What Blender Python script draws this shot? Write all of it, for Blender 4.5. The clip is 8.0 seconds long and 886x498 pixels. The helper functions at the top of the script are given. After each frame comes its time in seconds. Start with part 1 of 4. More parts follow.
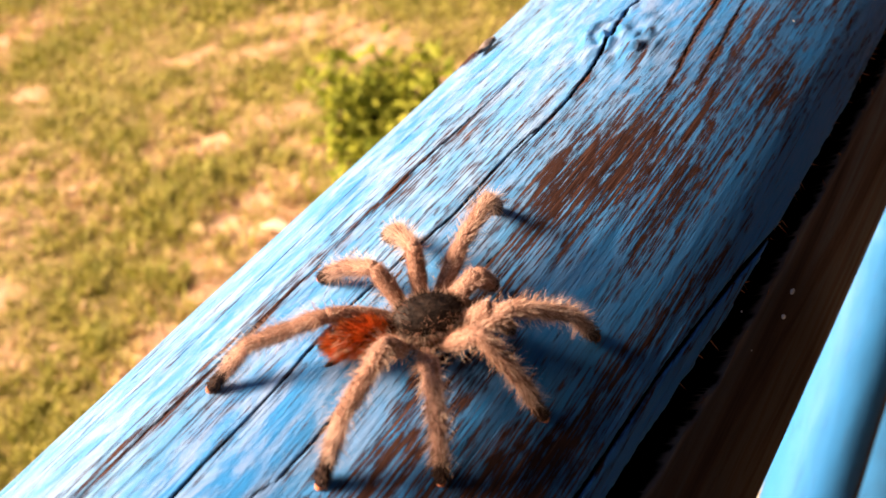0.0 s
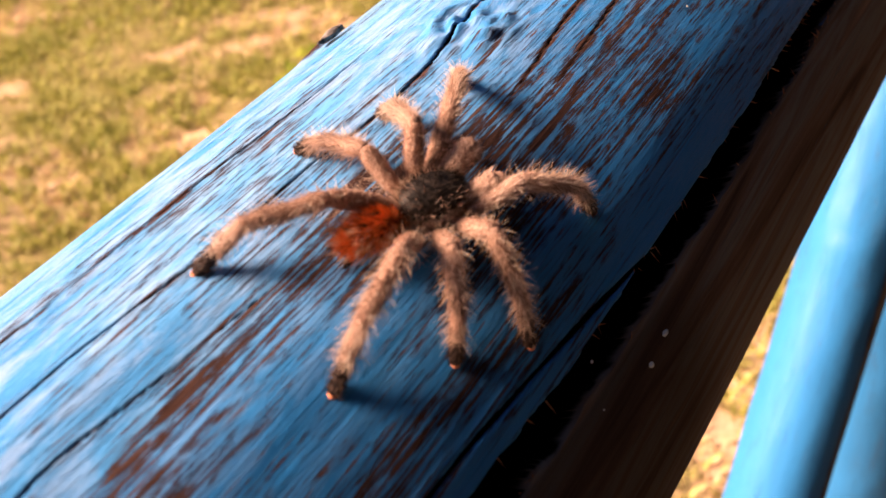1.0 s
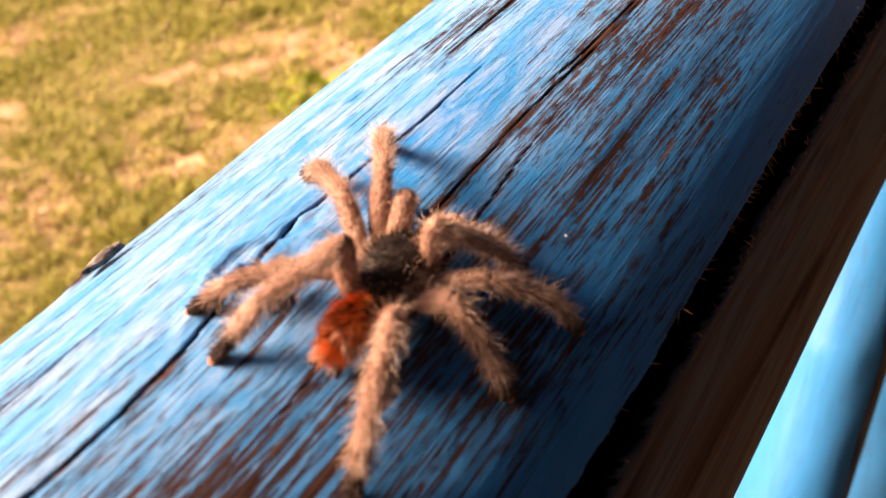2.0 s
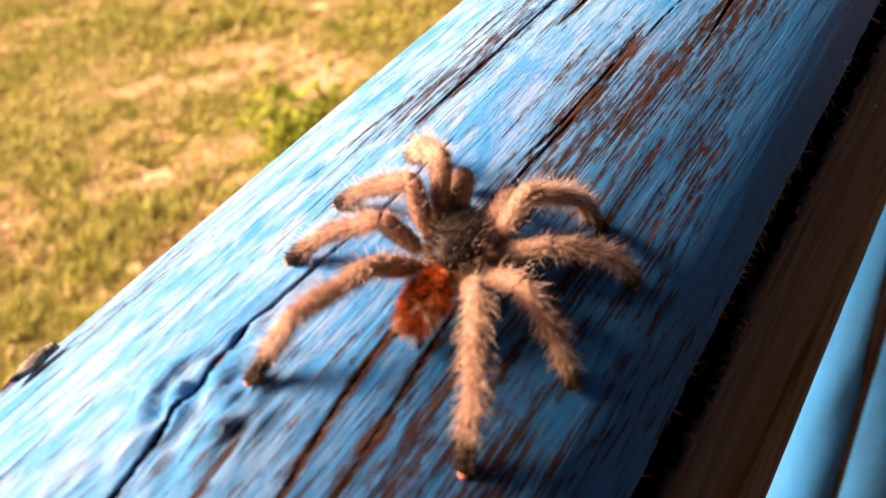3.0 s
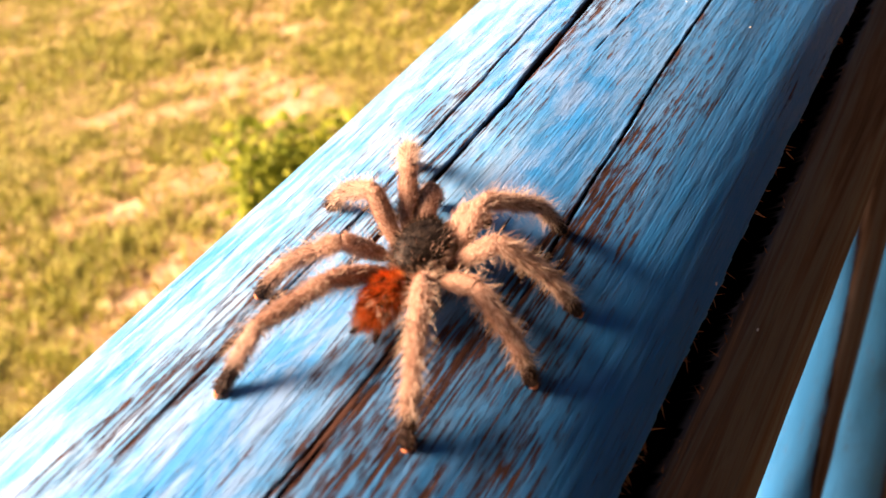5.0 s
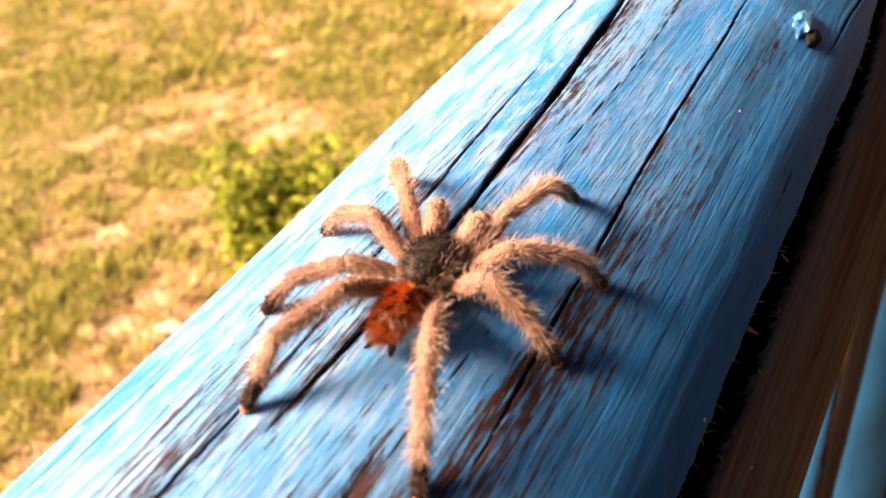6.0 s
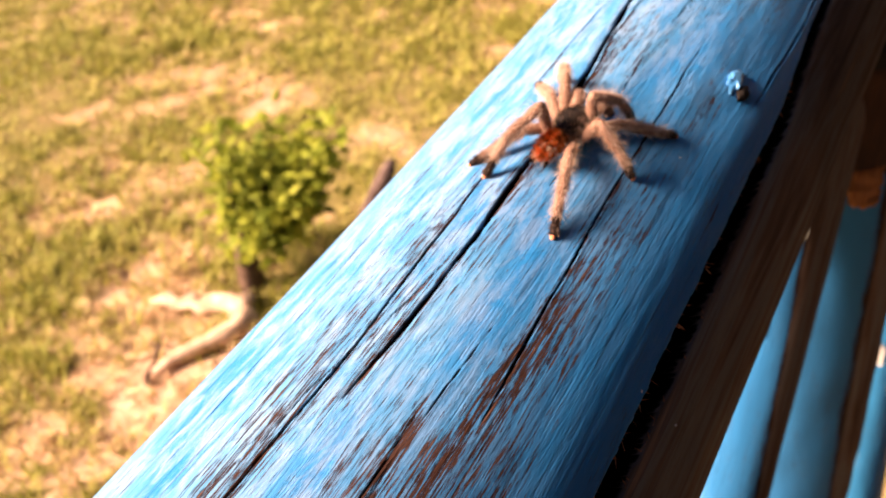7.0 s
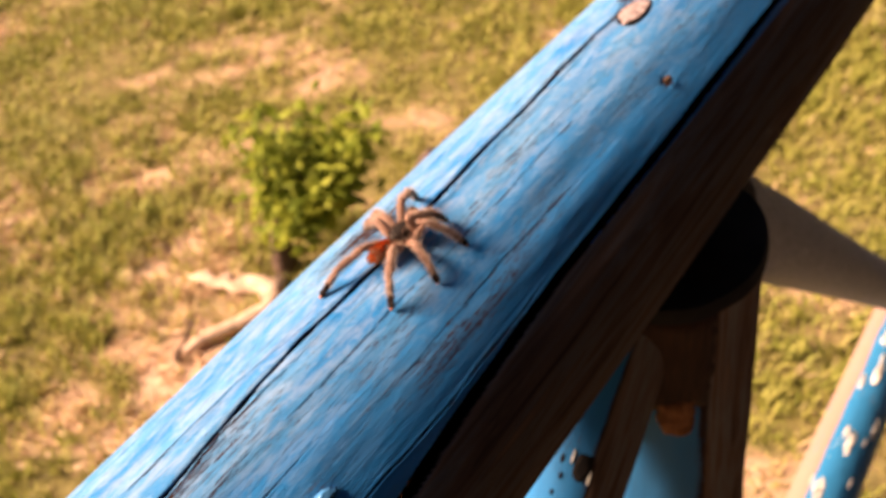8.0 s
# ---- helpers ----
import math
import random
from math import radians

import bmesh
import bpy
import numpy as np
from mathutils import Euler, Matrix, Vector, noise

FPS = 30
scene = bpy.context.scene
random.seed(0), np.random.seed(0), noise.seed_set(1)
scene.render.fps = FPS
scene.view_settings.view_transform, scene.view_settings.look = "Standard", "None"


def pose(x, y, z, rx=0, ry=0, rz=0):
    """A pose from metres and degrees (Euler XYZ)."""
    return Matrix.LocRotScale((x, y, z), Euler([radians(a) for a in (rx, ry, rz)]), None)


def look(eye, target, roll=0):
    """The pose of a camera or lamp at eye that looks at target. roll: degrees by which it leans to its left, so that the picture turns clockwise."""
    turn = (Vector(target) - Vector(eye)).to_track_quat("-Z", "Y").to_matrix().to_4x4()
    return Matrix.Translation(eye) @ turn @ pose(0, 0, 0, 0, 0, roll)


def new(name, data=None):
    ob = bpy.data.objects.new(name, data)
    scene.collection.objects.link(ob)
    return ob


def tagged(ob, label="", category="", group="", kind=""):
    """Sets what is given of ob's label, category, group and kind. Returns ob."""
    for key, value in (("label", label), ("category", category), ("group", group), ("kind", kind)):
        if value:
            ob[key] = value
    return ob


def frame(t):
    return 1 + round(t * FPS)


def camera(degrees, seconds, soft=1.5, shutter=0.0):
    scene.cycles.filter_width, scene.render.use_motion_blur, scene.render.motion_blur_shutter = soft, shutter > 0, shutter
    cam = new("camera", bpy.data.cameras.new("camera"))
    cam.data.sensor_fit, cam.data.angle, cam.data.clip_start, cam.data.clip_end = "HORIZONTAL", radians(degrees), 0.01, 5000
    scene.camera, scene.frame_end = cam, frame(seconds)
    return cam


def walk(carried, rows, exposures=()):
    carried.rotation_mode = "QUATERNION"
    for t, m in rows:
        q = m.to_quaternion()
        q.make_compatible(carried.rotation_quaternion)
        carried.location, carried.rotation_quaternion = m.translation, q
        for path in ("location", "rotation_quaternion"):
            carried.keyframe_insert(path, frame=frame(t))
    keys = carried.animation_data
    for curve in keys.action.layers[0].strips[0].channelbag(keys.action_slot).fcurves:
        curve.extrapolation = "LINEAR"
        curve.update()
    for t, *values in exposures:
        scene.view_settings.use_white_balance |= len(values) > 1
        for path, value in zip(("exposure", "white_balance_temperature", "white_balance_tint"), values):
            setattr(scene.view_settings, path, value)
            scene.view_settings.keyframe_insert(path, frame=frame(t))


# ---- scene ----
# ---- camera and its walk ----
RAIL_Z = 1.6          # height of the rail's axis above the lawn
RAIL_R = 0.065        # radius of the rail
cam = camera(51.4, 8.0, soft=1.6)
cam.data.dof.use_dof = True
cam.data.dof.focus_distance = 0.18
cam.data.dof.aperture_fstop = 24.0


def cam_pose(x, y, z, yaw, pitch, roll):
    """A camera pose relative to the rail's axis; yaw to the left of the rail, roll leaning to the left."""
    return pose(x, y, z + RAIL_Z, 90 + pitch, 0, yaw) @ pose(0, 0, 0, 0, 0, roll)


walk(cam, [
    (0, cam_pose(0.0984, -0.1668, 0.1706, 41.62, -38.75, -12.87)),
    (0.2, cam_pose(0.1010, -0.1643, 0.1611, 41.77, -39.50, -12.85)),
    (0.5, cam_pose(0.1122, -0.1533, 0.1578, 41.74, -39.20, -13.13)),
    (0.8, cam_pose(0.1082, -0.1421, 0.1551, 40.35, -39.27, -12.14)),
    (1, cam_pose(0.1070, -0.1235, 0.1473, 41.17, -39.08, -12.52)),
    (1.2, cam_pose(0.1011, -0.0924, 0.1505, 40.39, -39.95, -11.37)),
    (1.5, cam_pose(0.1040, -0.0813, 0.1499, 40.90, -38.55, -11.72)),
    (1.8, cam_pose(0.1118, -0.0628, 0.1478, 43.54, -37.93, -13.39)),
    (2, cam_pose(0.0978, -0.0485, 0.1461, 41.26, -38.06, -12.16)),
    (2.2, cam_pose(0.0954, -0.0416, 0.1501, 41.61, -37.92, -12.57)),
    (3.3, cam_pose(0.0865, -0.0290, 0.1455, 38.26, -37.77, -10.88)),
    (3.5, cam_pose(0.0884, -0.0258, 0.1429, 38.61, -37.55, -11.07)),
    (4, cam_pose(0.0920, -0.0156, 0.1453, 37.88, -37.40, -10.75)),
    (4.5, cam_pose(0.0984, 0.0084, 0.1435, 37.77, -37.10, -11.37)),
    (5, cam_pose(0.0899, 0.0397, 0.1554, 37.64, -37.28, -11.91)),
    (5.2, cam_pose(0.0857, 0.0452, 0.1554, 36.66, -37.01, -11.11)),
    (6.3, cam_pose(0.0816, 0.0752, 0.1578, 36.52, -36.17, -11.25)),
    (6.5, cam_pose(0.0853, 0.0794, 0.1630, 36.76, -36.93, -11.00)),
    (6.7, cam_pose(0.0943, 0.0578, 0.1723, 35.15, -36.71, -9.72)),
    (7, cam_pose(0.1034, 0.0299, 0.2025, 35.95, -38.09, -10.62)),
    (7.3, cam_pose(0.1428, 0.0448, 0.2675, 36.98, -39.02, -11.15)),
    (7.5, cam_pose(0.1675, 0.0349, 0.2743, 37.22, -38.53, -11.22)),
    (7.7, cam_pose(0.1804, 0.0777, 0.2741, 38.96, -39.46, -10.69)),
    (7.9, cam_pose(0.1870, 0.1627, 0.2847, 41.78, -40.87, -11.40)),
    (8, cam_pose(0.1963, 0.1963, 0.2920, 43.05, -40.26, -11.68)),
], exposures=[
    (0.0, 2.05, 7000, 36), (0.5, 2.03, 6750, 37), (1.0, 2.00, 6700, 38), (1.5, 2.03, 6900, 38), (2.0, 2.07, 7050, 38), (3.5, 2.19, 7250, 38),
    (5.0, 2.32, 7300, 37), (6.5, 2.26, 7050, 37), (7.0, 2.09, 6850, 36), (7.5, 1.87, 6550, 34), (8.0, 1.66, 6850, 34)])

# ---- world, sun ----
SUN_AZ = radians(239)      # the sun stands low behind the camera's left, over the lawn
SUN_EL = radians(36.5)
world = bpy.data.worlds.new("sky")
scene.world = world
world.use_nodes = True
wn, wl = world.node_tree.nodes, world.node_tree.links
wn.clear()
sky = wn.new("ShaderNodeTexSky")
sky.sky_type = "NISHITA"
sky.sun_disc = False
sky.sun_elevation = SUN_EL
sky.sun_rotation = SUN_AZ
sky.air_density, sky.dust_density, sky.ozone_density = 1.0, 0.8, 1.0
bg = wn.new("ShaderNodeBackground")
bg.inputs["Strength"].default_value = 0.024
wout = wn.new("ShaderNodeOutputWorld")
wl.new(sky.outputs[0], bg.inputs["Color"])
wl.new(bg.outputs[0], wout.inputs["Surface"])

sun_data = bpy.data.lights.new("sun", "SUN")
sun_data.energy = 5.0
sun_data.angle = radians(28)
sun_data.color = (1.0, 0.765, 0.49)
sun = new("sun", sun_data)
# where the light comes from: azimuth clockwise from +y
SUN_FROM = Vector((math.sin(SUN_AZ) * math.cos(SUN_EL), math.cos(SUN_AZ) * math.cos(SUN_EL), math.sin(SUN_EL)))
sun.matrix_world = look(SUN_FROM * 10, (0, 0, 0))


# ---- materials ----
class Graph:
    """A small helper to write node materials."""

    def __init__(self, name):
        self.mat = bpy.data.materials.new(name)
        self.mat.use_nodes = True
        self.n, self.l = self.mat.node_tree.nodes, self.mat.node_tree.links
        self.n.clear()
        self.out = self.n.new("ShaderNodeOutputMaterial")

    def put(self, socket, value):
        if isinstance(value, bpy.types.NodeSocket):
            self.l.new(value, socket)
        elif isinstance(value, (int, float)) and socket.type == "RGBA":
            socket.default_value = (value, value, value, 1)
        elif isinstance(value, tuple) and socket.type == "RGBA":
            socket.default_value = (*value[:3], 1)
        else:
            socket.default_value = value

    def math(self, op, a, b=0.0, c=0.0, clamp=False):
        node = self.n.new("ShaderNodeMath")
        node.operation, node.use_clamp = op, clamp
        for i, v in enumerate((a, b, c)):
            self.put(node.inputs[i], v)
        return node.outputs[0]

    def coords(self, which):
        return self.n.new("ShaderNodeTexCoord").outputs[which]

    def scaled(self, vec, scale, offset=(0, 0, 0)):
        node = self.n.new("ShaderNodeMapping")
        self.put(node.inputs["Vector"], vec)
        node.inputs["Scale"].default_value = scale
        node.inputs["Location"].default_value = offset
        return node.outputs[0]

    def noise(self, vec, scale=1.0, detail=3.0, rough=0.55, warp=0.0):
        node = self.n.new("ShaderNodeTexNoise")
        self.put(node.inputs["Vector"], vec)
        node.inputs["Scale"].default_value = scale
        node.inputs["Detail"].default_value = detail
        node.inputs["Roughness"].default_value = rough
        node.inputs["Distortion"].default_value = warp
        return node.outputs[0]

    def attr(self, name):
        node = self.n.new("ShaderNodeAttribute")
        node.attribute_name = name
        return node.outputs["Fac"]

    def island(self):
        return self.n.new("ShaderNodeNewGeometry").outputs["Random Per Island"]

    def ramp(self, fac, *stops):
        node = self.n.new("ShaderNodeValToRGB")
        self.put(node.inputs[0], fac)
        el = node.color_ramp.elements
        while len(el) < len(stops):
            el.new(0.5)
        for e, (p, c) in zip(el, stops):
            e.position = p
            e.color = (c, c, c, 1) if isinstance(c, (int, float)) else (*c, 1)
        return node.outputs[0]

    def step(self, v, lo, hi):
        node = self.n.new("ShaderNodeMapRange")
        node.interpolation_type = "SMOOTHSTEP"
        self.put(node.inputs[0], v)
        node.inputs[1].default_value, node.inputs[2].default_value = lo, hi
        return node.outputs[0]

    def mix(self, fac, a, b, blend="MIX"):
        node = self.n.new("ShaderNodeMix")
        node.data_type, node.blend_type = "RGBA", blend
        self.put(node.inputs[0], fac)
        self.put(node.inputs[6], a)
        self.put(node.inputs[7], b)
        return node.outputs[2]

    def bump(self, height, strength, distance, normal=None):
        node = self.n.new("ShaderNodeBump")
        node.inputs["Strength"].default_value = strength
        node.inputs["Distance"].default_value = distance
        self.put(node.inputs["Height"], height)
        if normal is not None:
            self.l.new(normal, node.inputs["Normal"])
        return node.outputs[0]

    def surface(self, color, rough=0.6, spec=0.5, normal=None, translucent=0.0):
        b = self.n.new("ShaderNodeBsdfPrincipled")
        self.put(b.inputs["Base Color"], color)
        self.put(b.inputs["Roughness"], rough)
        self.put(b.inputs["Specular IOR Level"], spec)
        if normal is not None:
            self.l.new(normal, b.inputs["Normal"])
        shader = b.outputs[0]
        if translucent:
            tr = self.n.new("ShaderNodeBsdfTranslucent")
            self.put(tr.inputs["Color"], color)
            m = self.n.new("ShaderNodeMixShader")
            m.inputs[0].default_value = translucent
            self.l.new(shader, m.inputs[1])
            self.l.new(tr.outputs[0], m.inputs[2])
            shader = m.outputs[0]
        self.l.new(shader, self.out.inputs["Surface"])
        return self.mat


def painted_wood(name, deep, pale, relief, bleached=0.0, chalky=0.46, shine=0.07):
    """Weathered timber under worn sky-blue paint. UV in metres: across, along. Attributes: wear, which above 1 also
    paints shade, and crack.
    """
    g = Graph(name)
    uv = g.coords("UV")
    fine = g.noise(g.scaled(uv, (2300, 80, 1)), 1, 4, 0.64, 0.4)
    mid = g.noise(g.scaled(uv, (820, 20, 1), (3, 7, 0)), 1, 5, 0.65, 0.3)
    big = g.noise(g.scaled(uv, (70, 12, 1), (9, 2, 0)), 1, 3, 0.5, 0.3)
    hairline = g.noise(g.scaled(uv, (2300, 26, 1), (6, 1, 0)), 1, 3, 0.55, 0.5)
    fleck = g.noise(g.scaled(uv, (800, 260, 1), (1, 5, 0)), 1, 3, 0.6)
    wear_shade, crack = g.attr("wear_shade"), g.attr("crack")
    v = g.math("ADD", wear_shade, g.math("MULTIPLY", g.math("SUBTRACT", fine, 0.5), 1.25))
    v = g.math("ADD", v, g.math("MULTIPLY", g.math("SUBTRACT", mid, 0.5), 0.68))
    v = g.math("ADD", v, g.math("MULTIPLY", g.math("SUBTRACT", fleck, 0.5), 0.45))
    v = g.math("ADD", v, g.math("MULTIPLY", g.math("SUBTRACT", big, 0.5), 0.85))
    bare = g.math("MAXIMUM", g.step(v, 0.41, 0.60), g.step(crack, 0.04, 0.16))
    thin = g.step(v, 0.24, 0.50)
    across = g.n.new("ShaderNodeSeparateXYZ")
    g.put(across.inputs[0], uv)
    # light put into the paint: rail's sunny side paler and chalkier, far flank deeper
    lit_side = g.step(across.outputs[0], 0.048, -0.006)
    pale_share = g.math("MULTIPLY", g.step(big, 0.3, 0.7), g.math("ADD", 0.12, g.math("MULTIPLY", lit_side, 0.88)))
    paint = g.mix(pale_share, deep, pale)
    paint = g.mix(g.math("MULTIPLY", g.step(fleck, 0.55, 0.75), g.math("MULTIPLY", lit_side, 0.30)), paint, (0.20, 0.46, 0.70))
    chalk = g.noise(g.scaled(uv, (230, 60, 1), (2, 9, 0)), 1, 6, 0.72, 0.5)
    chalky = g.math("MULTIPLY", g.math("ADD", 0.10, g.math("MULTIPLY", lit_side, 0.90)), chalky)
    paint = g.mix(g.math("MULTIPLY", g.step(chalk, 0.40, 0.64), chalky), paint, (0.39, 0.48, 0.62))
    paint = g.mix(g.math("MULTIPLY", thin, 0.30), paint, (0.035, 0.12, 0.26))
    paint = g.mix(g.math("MULTIPLY", g.step(hairline, 0.62, 0.72), 0.60), paint, (0.026, 0.032, 0.048))
    wood = g.ramp(fine, (0.36, (0.008, 0.006, 0.006)), (0.52, (0.032, 0.016, 0.013)), (0.64, (0.088, 0.046, 0.036)), (0.76, (0.21, 0.145, 0.13)))
    wood = g.mix(g.math("MULTIPLY", g.step(mid, 0.40, 0.70), 0.7), wood, (0.046, 0.026, 0.022))
    streak = g.noise(g.scaled(uv, (150, 9, 1), (4, 3, 0)), 1, 4, 0.6, 0.5)
    raw = g.ramp(streak, (0.32, (0.080, 0.048, 0.035)), (0.45, (0.200, 0.130, 0.096)), (0.56, (0.225, 0.208, 0.190)), (0.64, (0.180, 0.125, 0.098)), (0.74, (0.325, 0.205, 0.142)))
    wood = g.mix(g.math("MULTIPLY", g.step(wear_shade, 0.72, 0.92), 0.80), wood, raw)
    # above 1 the bare wood darkens, painted shade on the far underside
    wood = g.mix(g.math("MULTIPLY", g.step(wear_shade, 1.02, 1.14), 0.62), wood, (0.030, 0.017, 0.012))
    # cracks and split near black inside, their shade put into the colour
    wood = g.mix(g.step(crack, 0.05, 0.3), wood, (0.003, 0.0025, 0.0025))
    wood = g.mix(bleached, wood, (0.46, 0.31, 0.245))
    color = g.mix(bare, paint, wood)
    height = g.math("ADD", g.math("MULTIPLY", fine, 0.35), g.math("ADD", g.math("MULTIPLY", mid, 0.35), g.math("MULTIPLY", fleck, 0.25)))
    height = g.math("SUBTRACT", height, g.math("ADD", g.math("MULTIPLY", bare, 0.45), g.math("MULTIPLY", g.step(hairline, 0.60, 0.70), 0.4)))
    normal = g.bump(height, 1.0, relief)
    rough = g.math("ADD", 0.36, g.math("MULTIPLY", bare, 0.46))
    gloss = g.math("MULTIPLY", g.math("SUBTRACT", 1.0, g.step(crack, 0.04, 0.25)), g.math("SUBTRACT", shine, g.math("MULTIPLY", bare, shine * 0.6)))
    return g.surface(color, rough, gloss, normal)


def bare_wood(name, dark, light):
    g = Graph(name)
    uv = g.coords("UV")
    grain = g.noise(g.scaled(uv, (900, 40, 1)), 1, 4, 0.6, 0.3)
    stain = g.noise(g.scaled(uv, (60, 14, 1)), 1, 3, 0.5)
    color = g.mix(g.step(grain, 0.3, 0.7), dark, light)
    color = g.mix(g.math("MULTIPLY", stain, 0.5), color, tuple(c * 0.55 for c in dark))
    return g.surface(color, 0.75, 0.25, g.bump(grain, 0.7, 0.0012))


def plain(name, a, b, scale, rough=0.6, spec=0.4, bump=0.3, depth=0.0005, translucent=0.0):
    g = Graph(name)
    n = g.noise(g.coords("Object"), scale, 4)
    return g.surface(g.mix(g.step(n, 0.3, 0.7), a, b), rough, spec, g.bump(n, bump, depth), translucent)


def ground_material():
    """Bare peach-coloured soil with thatch, greener where the turf is dense (attribute green)."""
    g = Graph("dry_lawn_soil")
    at = g.coords("Object")
    c = g.noise(g.scaled(at, (1, 1, 1), (2, 8, 0)), 26, 4, 0.65)
    f = g.noise(at, 120, 3, 0.6)
    soil = g.ramp(c, (0.30, (0.32, 0.195, 0.125)), (0.5, (0.52, 0.355, 0.24)), (0.70, (0.72, 0.54, 0.40)))
    soil = g.mix(g.math("MULTIPLY", g.step(f, 0.45, 0.65), 0.35), soil, (0.34, 0.20, 0.12))
    green = g.ramp(f, (0.3, (0.07, 0.075, 0.014)), (0.7, (0.19, 0.175, 0.035)))
    v = g.math("ADD", g.attr("green"), g.math("MULTIPLY", g.math("SUBTRACT", c, 0.5), 0.9))
    return g.surface(g.mix(g.math("MULTIPLY", g.step(v, 0.35, 0.75), 0.85), soil, green), 0.95, 0.1, g.bump(c, 0.6, 0.02))


def grass_material():
    """Blades of tufts that are green or dried out (attribute green), varied blade by blade."""
    g = Graph("grass_blades")
    i = g.island()
    straw = g.ramp(i, (0.0, (0.58, 0.41, 0.25)), (0.5, (0.76, 0.56, 0.35)), (1.0, (0.90, 0.71, 0.49)))
    green = g.ramp(i, (0.0, (0.18, 0.21, 0.030)), (0.5, (0.31, 0.325, 0.060)), (1.0, (0.50, 0.46, 0.12)))
    w = g.math("ADD", g.attr("green"), g.math("MULTIPLY", g.math("SUBTRACT", i, 0.5), 0.4))
    return g.surface(g.mix(g.step(w, 0.30, 0.70), straw, green), 0.6, 0.2, None, 0.3)


def random_leaf(name, *stops, translucent=0.3):
    g = Graph(name)
    return g.surface(g.ramp(g.island(), *stops), 0.6, 0.12, None, translucent)


def hair_material(name, *stops, translucent=0.5, gloss=0.35):
    g = Graph(name)
    return g.surface(g.ramp(g.island(), *stops), 0.5, gloss, None, translucent)


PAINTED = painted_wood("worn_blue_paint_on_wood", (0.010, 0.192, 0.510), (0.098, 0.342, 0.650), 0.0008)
PAINTED_POLE = painted_wood("glossy_blue_paint_on_wood", (0.018, 0.172, 0.42), (0.040, 0.235, 0.49), 0.0004, 0.0, 0.02, 0.10)
PAINTED_PALE = painted_wood("blue_paint_on_bleached_wood", (0.022, 0.228, 0.49), (0.048, 0.285, 0.55), 0.0004, 0.75, 0.02, 0.12)
RAW = bare_wood("raw_orange_timber", (0.22, 0.075, 0.025), (0.48, 0.20, 0.075))
GREY = bare_wood("silvered_timber", (0.40, 0.405, 0.41), (0.60, 0.605, 0.61))
# for unseen boards: dark ones block fill light, lighter ones bounce the sun
BOARD = bare_wood("light_blocking_boards", (0.020, 0.019, 0.018), (0.045, 0.042, 0.040))
BOUNCE_BOARD = bare_wood("light_bouncing_boards", (0.050, 0.042, 0.034), (0.12, 0.098, 0.078))
SCAR = plain("bare_knot_wood", (0.20, 0.15, 0.15), (0.46, 0.38, 0.37), 260, 0.85, 0.2, 0.8, 0.002)
BLACK = plain("near_black", (0.006, 0.005, 0.005), (0.014, 0.011, 0.010), 60, 0.8, 0.2)
PAINT_BLOB = plain("thick_blue_paint", (0.03, 0.20, 0.48), (0.07, 0.29, 0.60), 300, 0.35, 0.5)
CHIP = plain("grey_bark_chip", (0.020, 0.018, 0.018), (0.24, 0.22, 0.21), 500, 0.8, 0.2, 0.8, 0.001)
SPLINTER = plain("rusty_splinter", (0.20, 0.075, 0.035), (0.42, 0.19, 0.09), 500, 0.9, 0.1)
WHITE_FLAKE = plain("pale_flake", (0.55, 0.55, 0.50), (0.72, 0.70, 0.64), 300, 0.7, 0.3)
GROUND = ground_material()
GRASS = grass_material()
LITTER = random_leaf("dry_leaf", (0.0, (0.30, 0.18, 0.09)), (0.5, (0.50, 0.34, 0.20)), (1.0, (0.68, 0.52, 0.36)), translucent=0.15)
BUSH_LEAF = random_leaf("bush_leaf", (0.0, (0.11, 0.16, 0.016)), (0.5, (0.27, 0.33, 0.035)), (1.0, (0.44, 0.48, 0.065)), translucent=0.4)
BARK = plain("grey_brown_bark", (0.060, 0.038, 0.026), (0.16, 0.105, 0.075), 40, 0.9, 0.15, 0.8, 0.01)
MAUVE_BARK = plain("mauve_grey_bark", (0.08, 0.055, 0.050), (0.20, 0.145, 0.13), 40, 0.85, 0.15, 0.6, 0.006)
ROOT = plain("pale_dead_root", (0.42, 0.29, 0.20), (0.66, 0.50, 0.38), 30, 0.85, 0.15, 0.5, 0.006)


# ---- geometry helpers ----
def link_mesh(name, verts, faces, material, parent=None, smooth=True):
    me = bpy.data.meshes.new(name)
    me.from_pydata([tuple(v) for v in verts], [], [tuple(f) for f in faces])
    for m in material if isinstance(material, (list, tuple)) else (material,):
        me.materials.append(m)
    if smooth:
        me.polygons.foreach_set("use_smooth", np.ones(len(me.polygons), bool))
    me.update()
    ob = new(name, me)
    if parent is not None:
        ob.parent = parent
    return ob


def part(name, bm, material, parent, label=""):
    me = bpy.data.meshes.new(name)
    bm.to_mesh(me)
    bm.free()
    me.materials.append(material)
    me.polygons.foreach_set("use_smooth", np.ones(len(me.polygons), bool))
    ob = new(name, me)
    ob.parent = parent
    return tagged(ob, label)


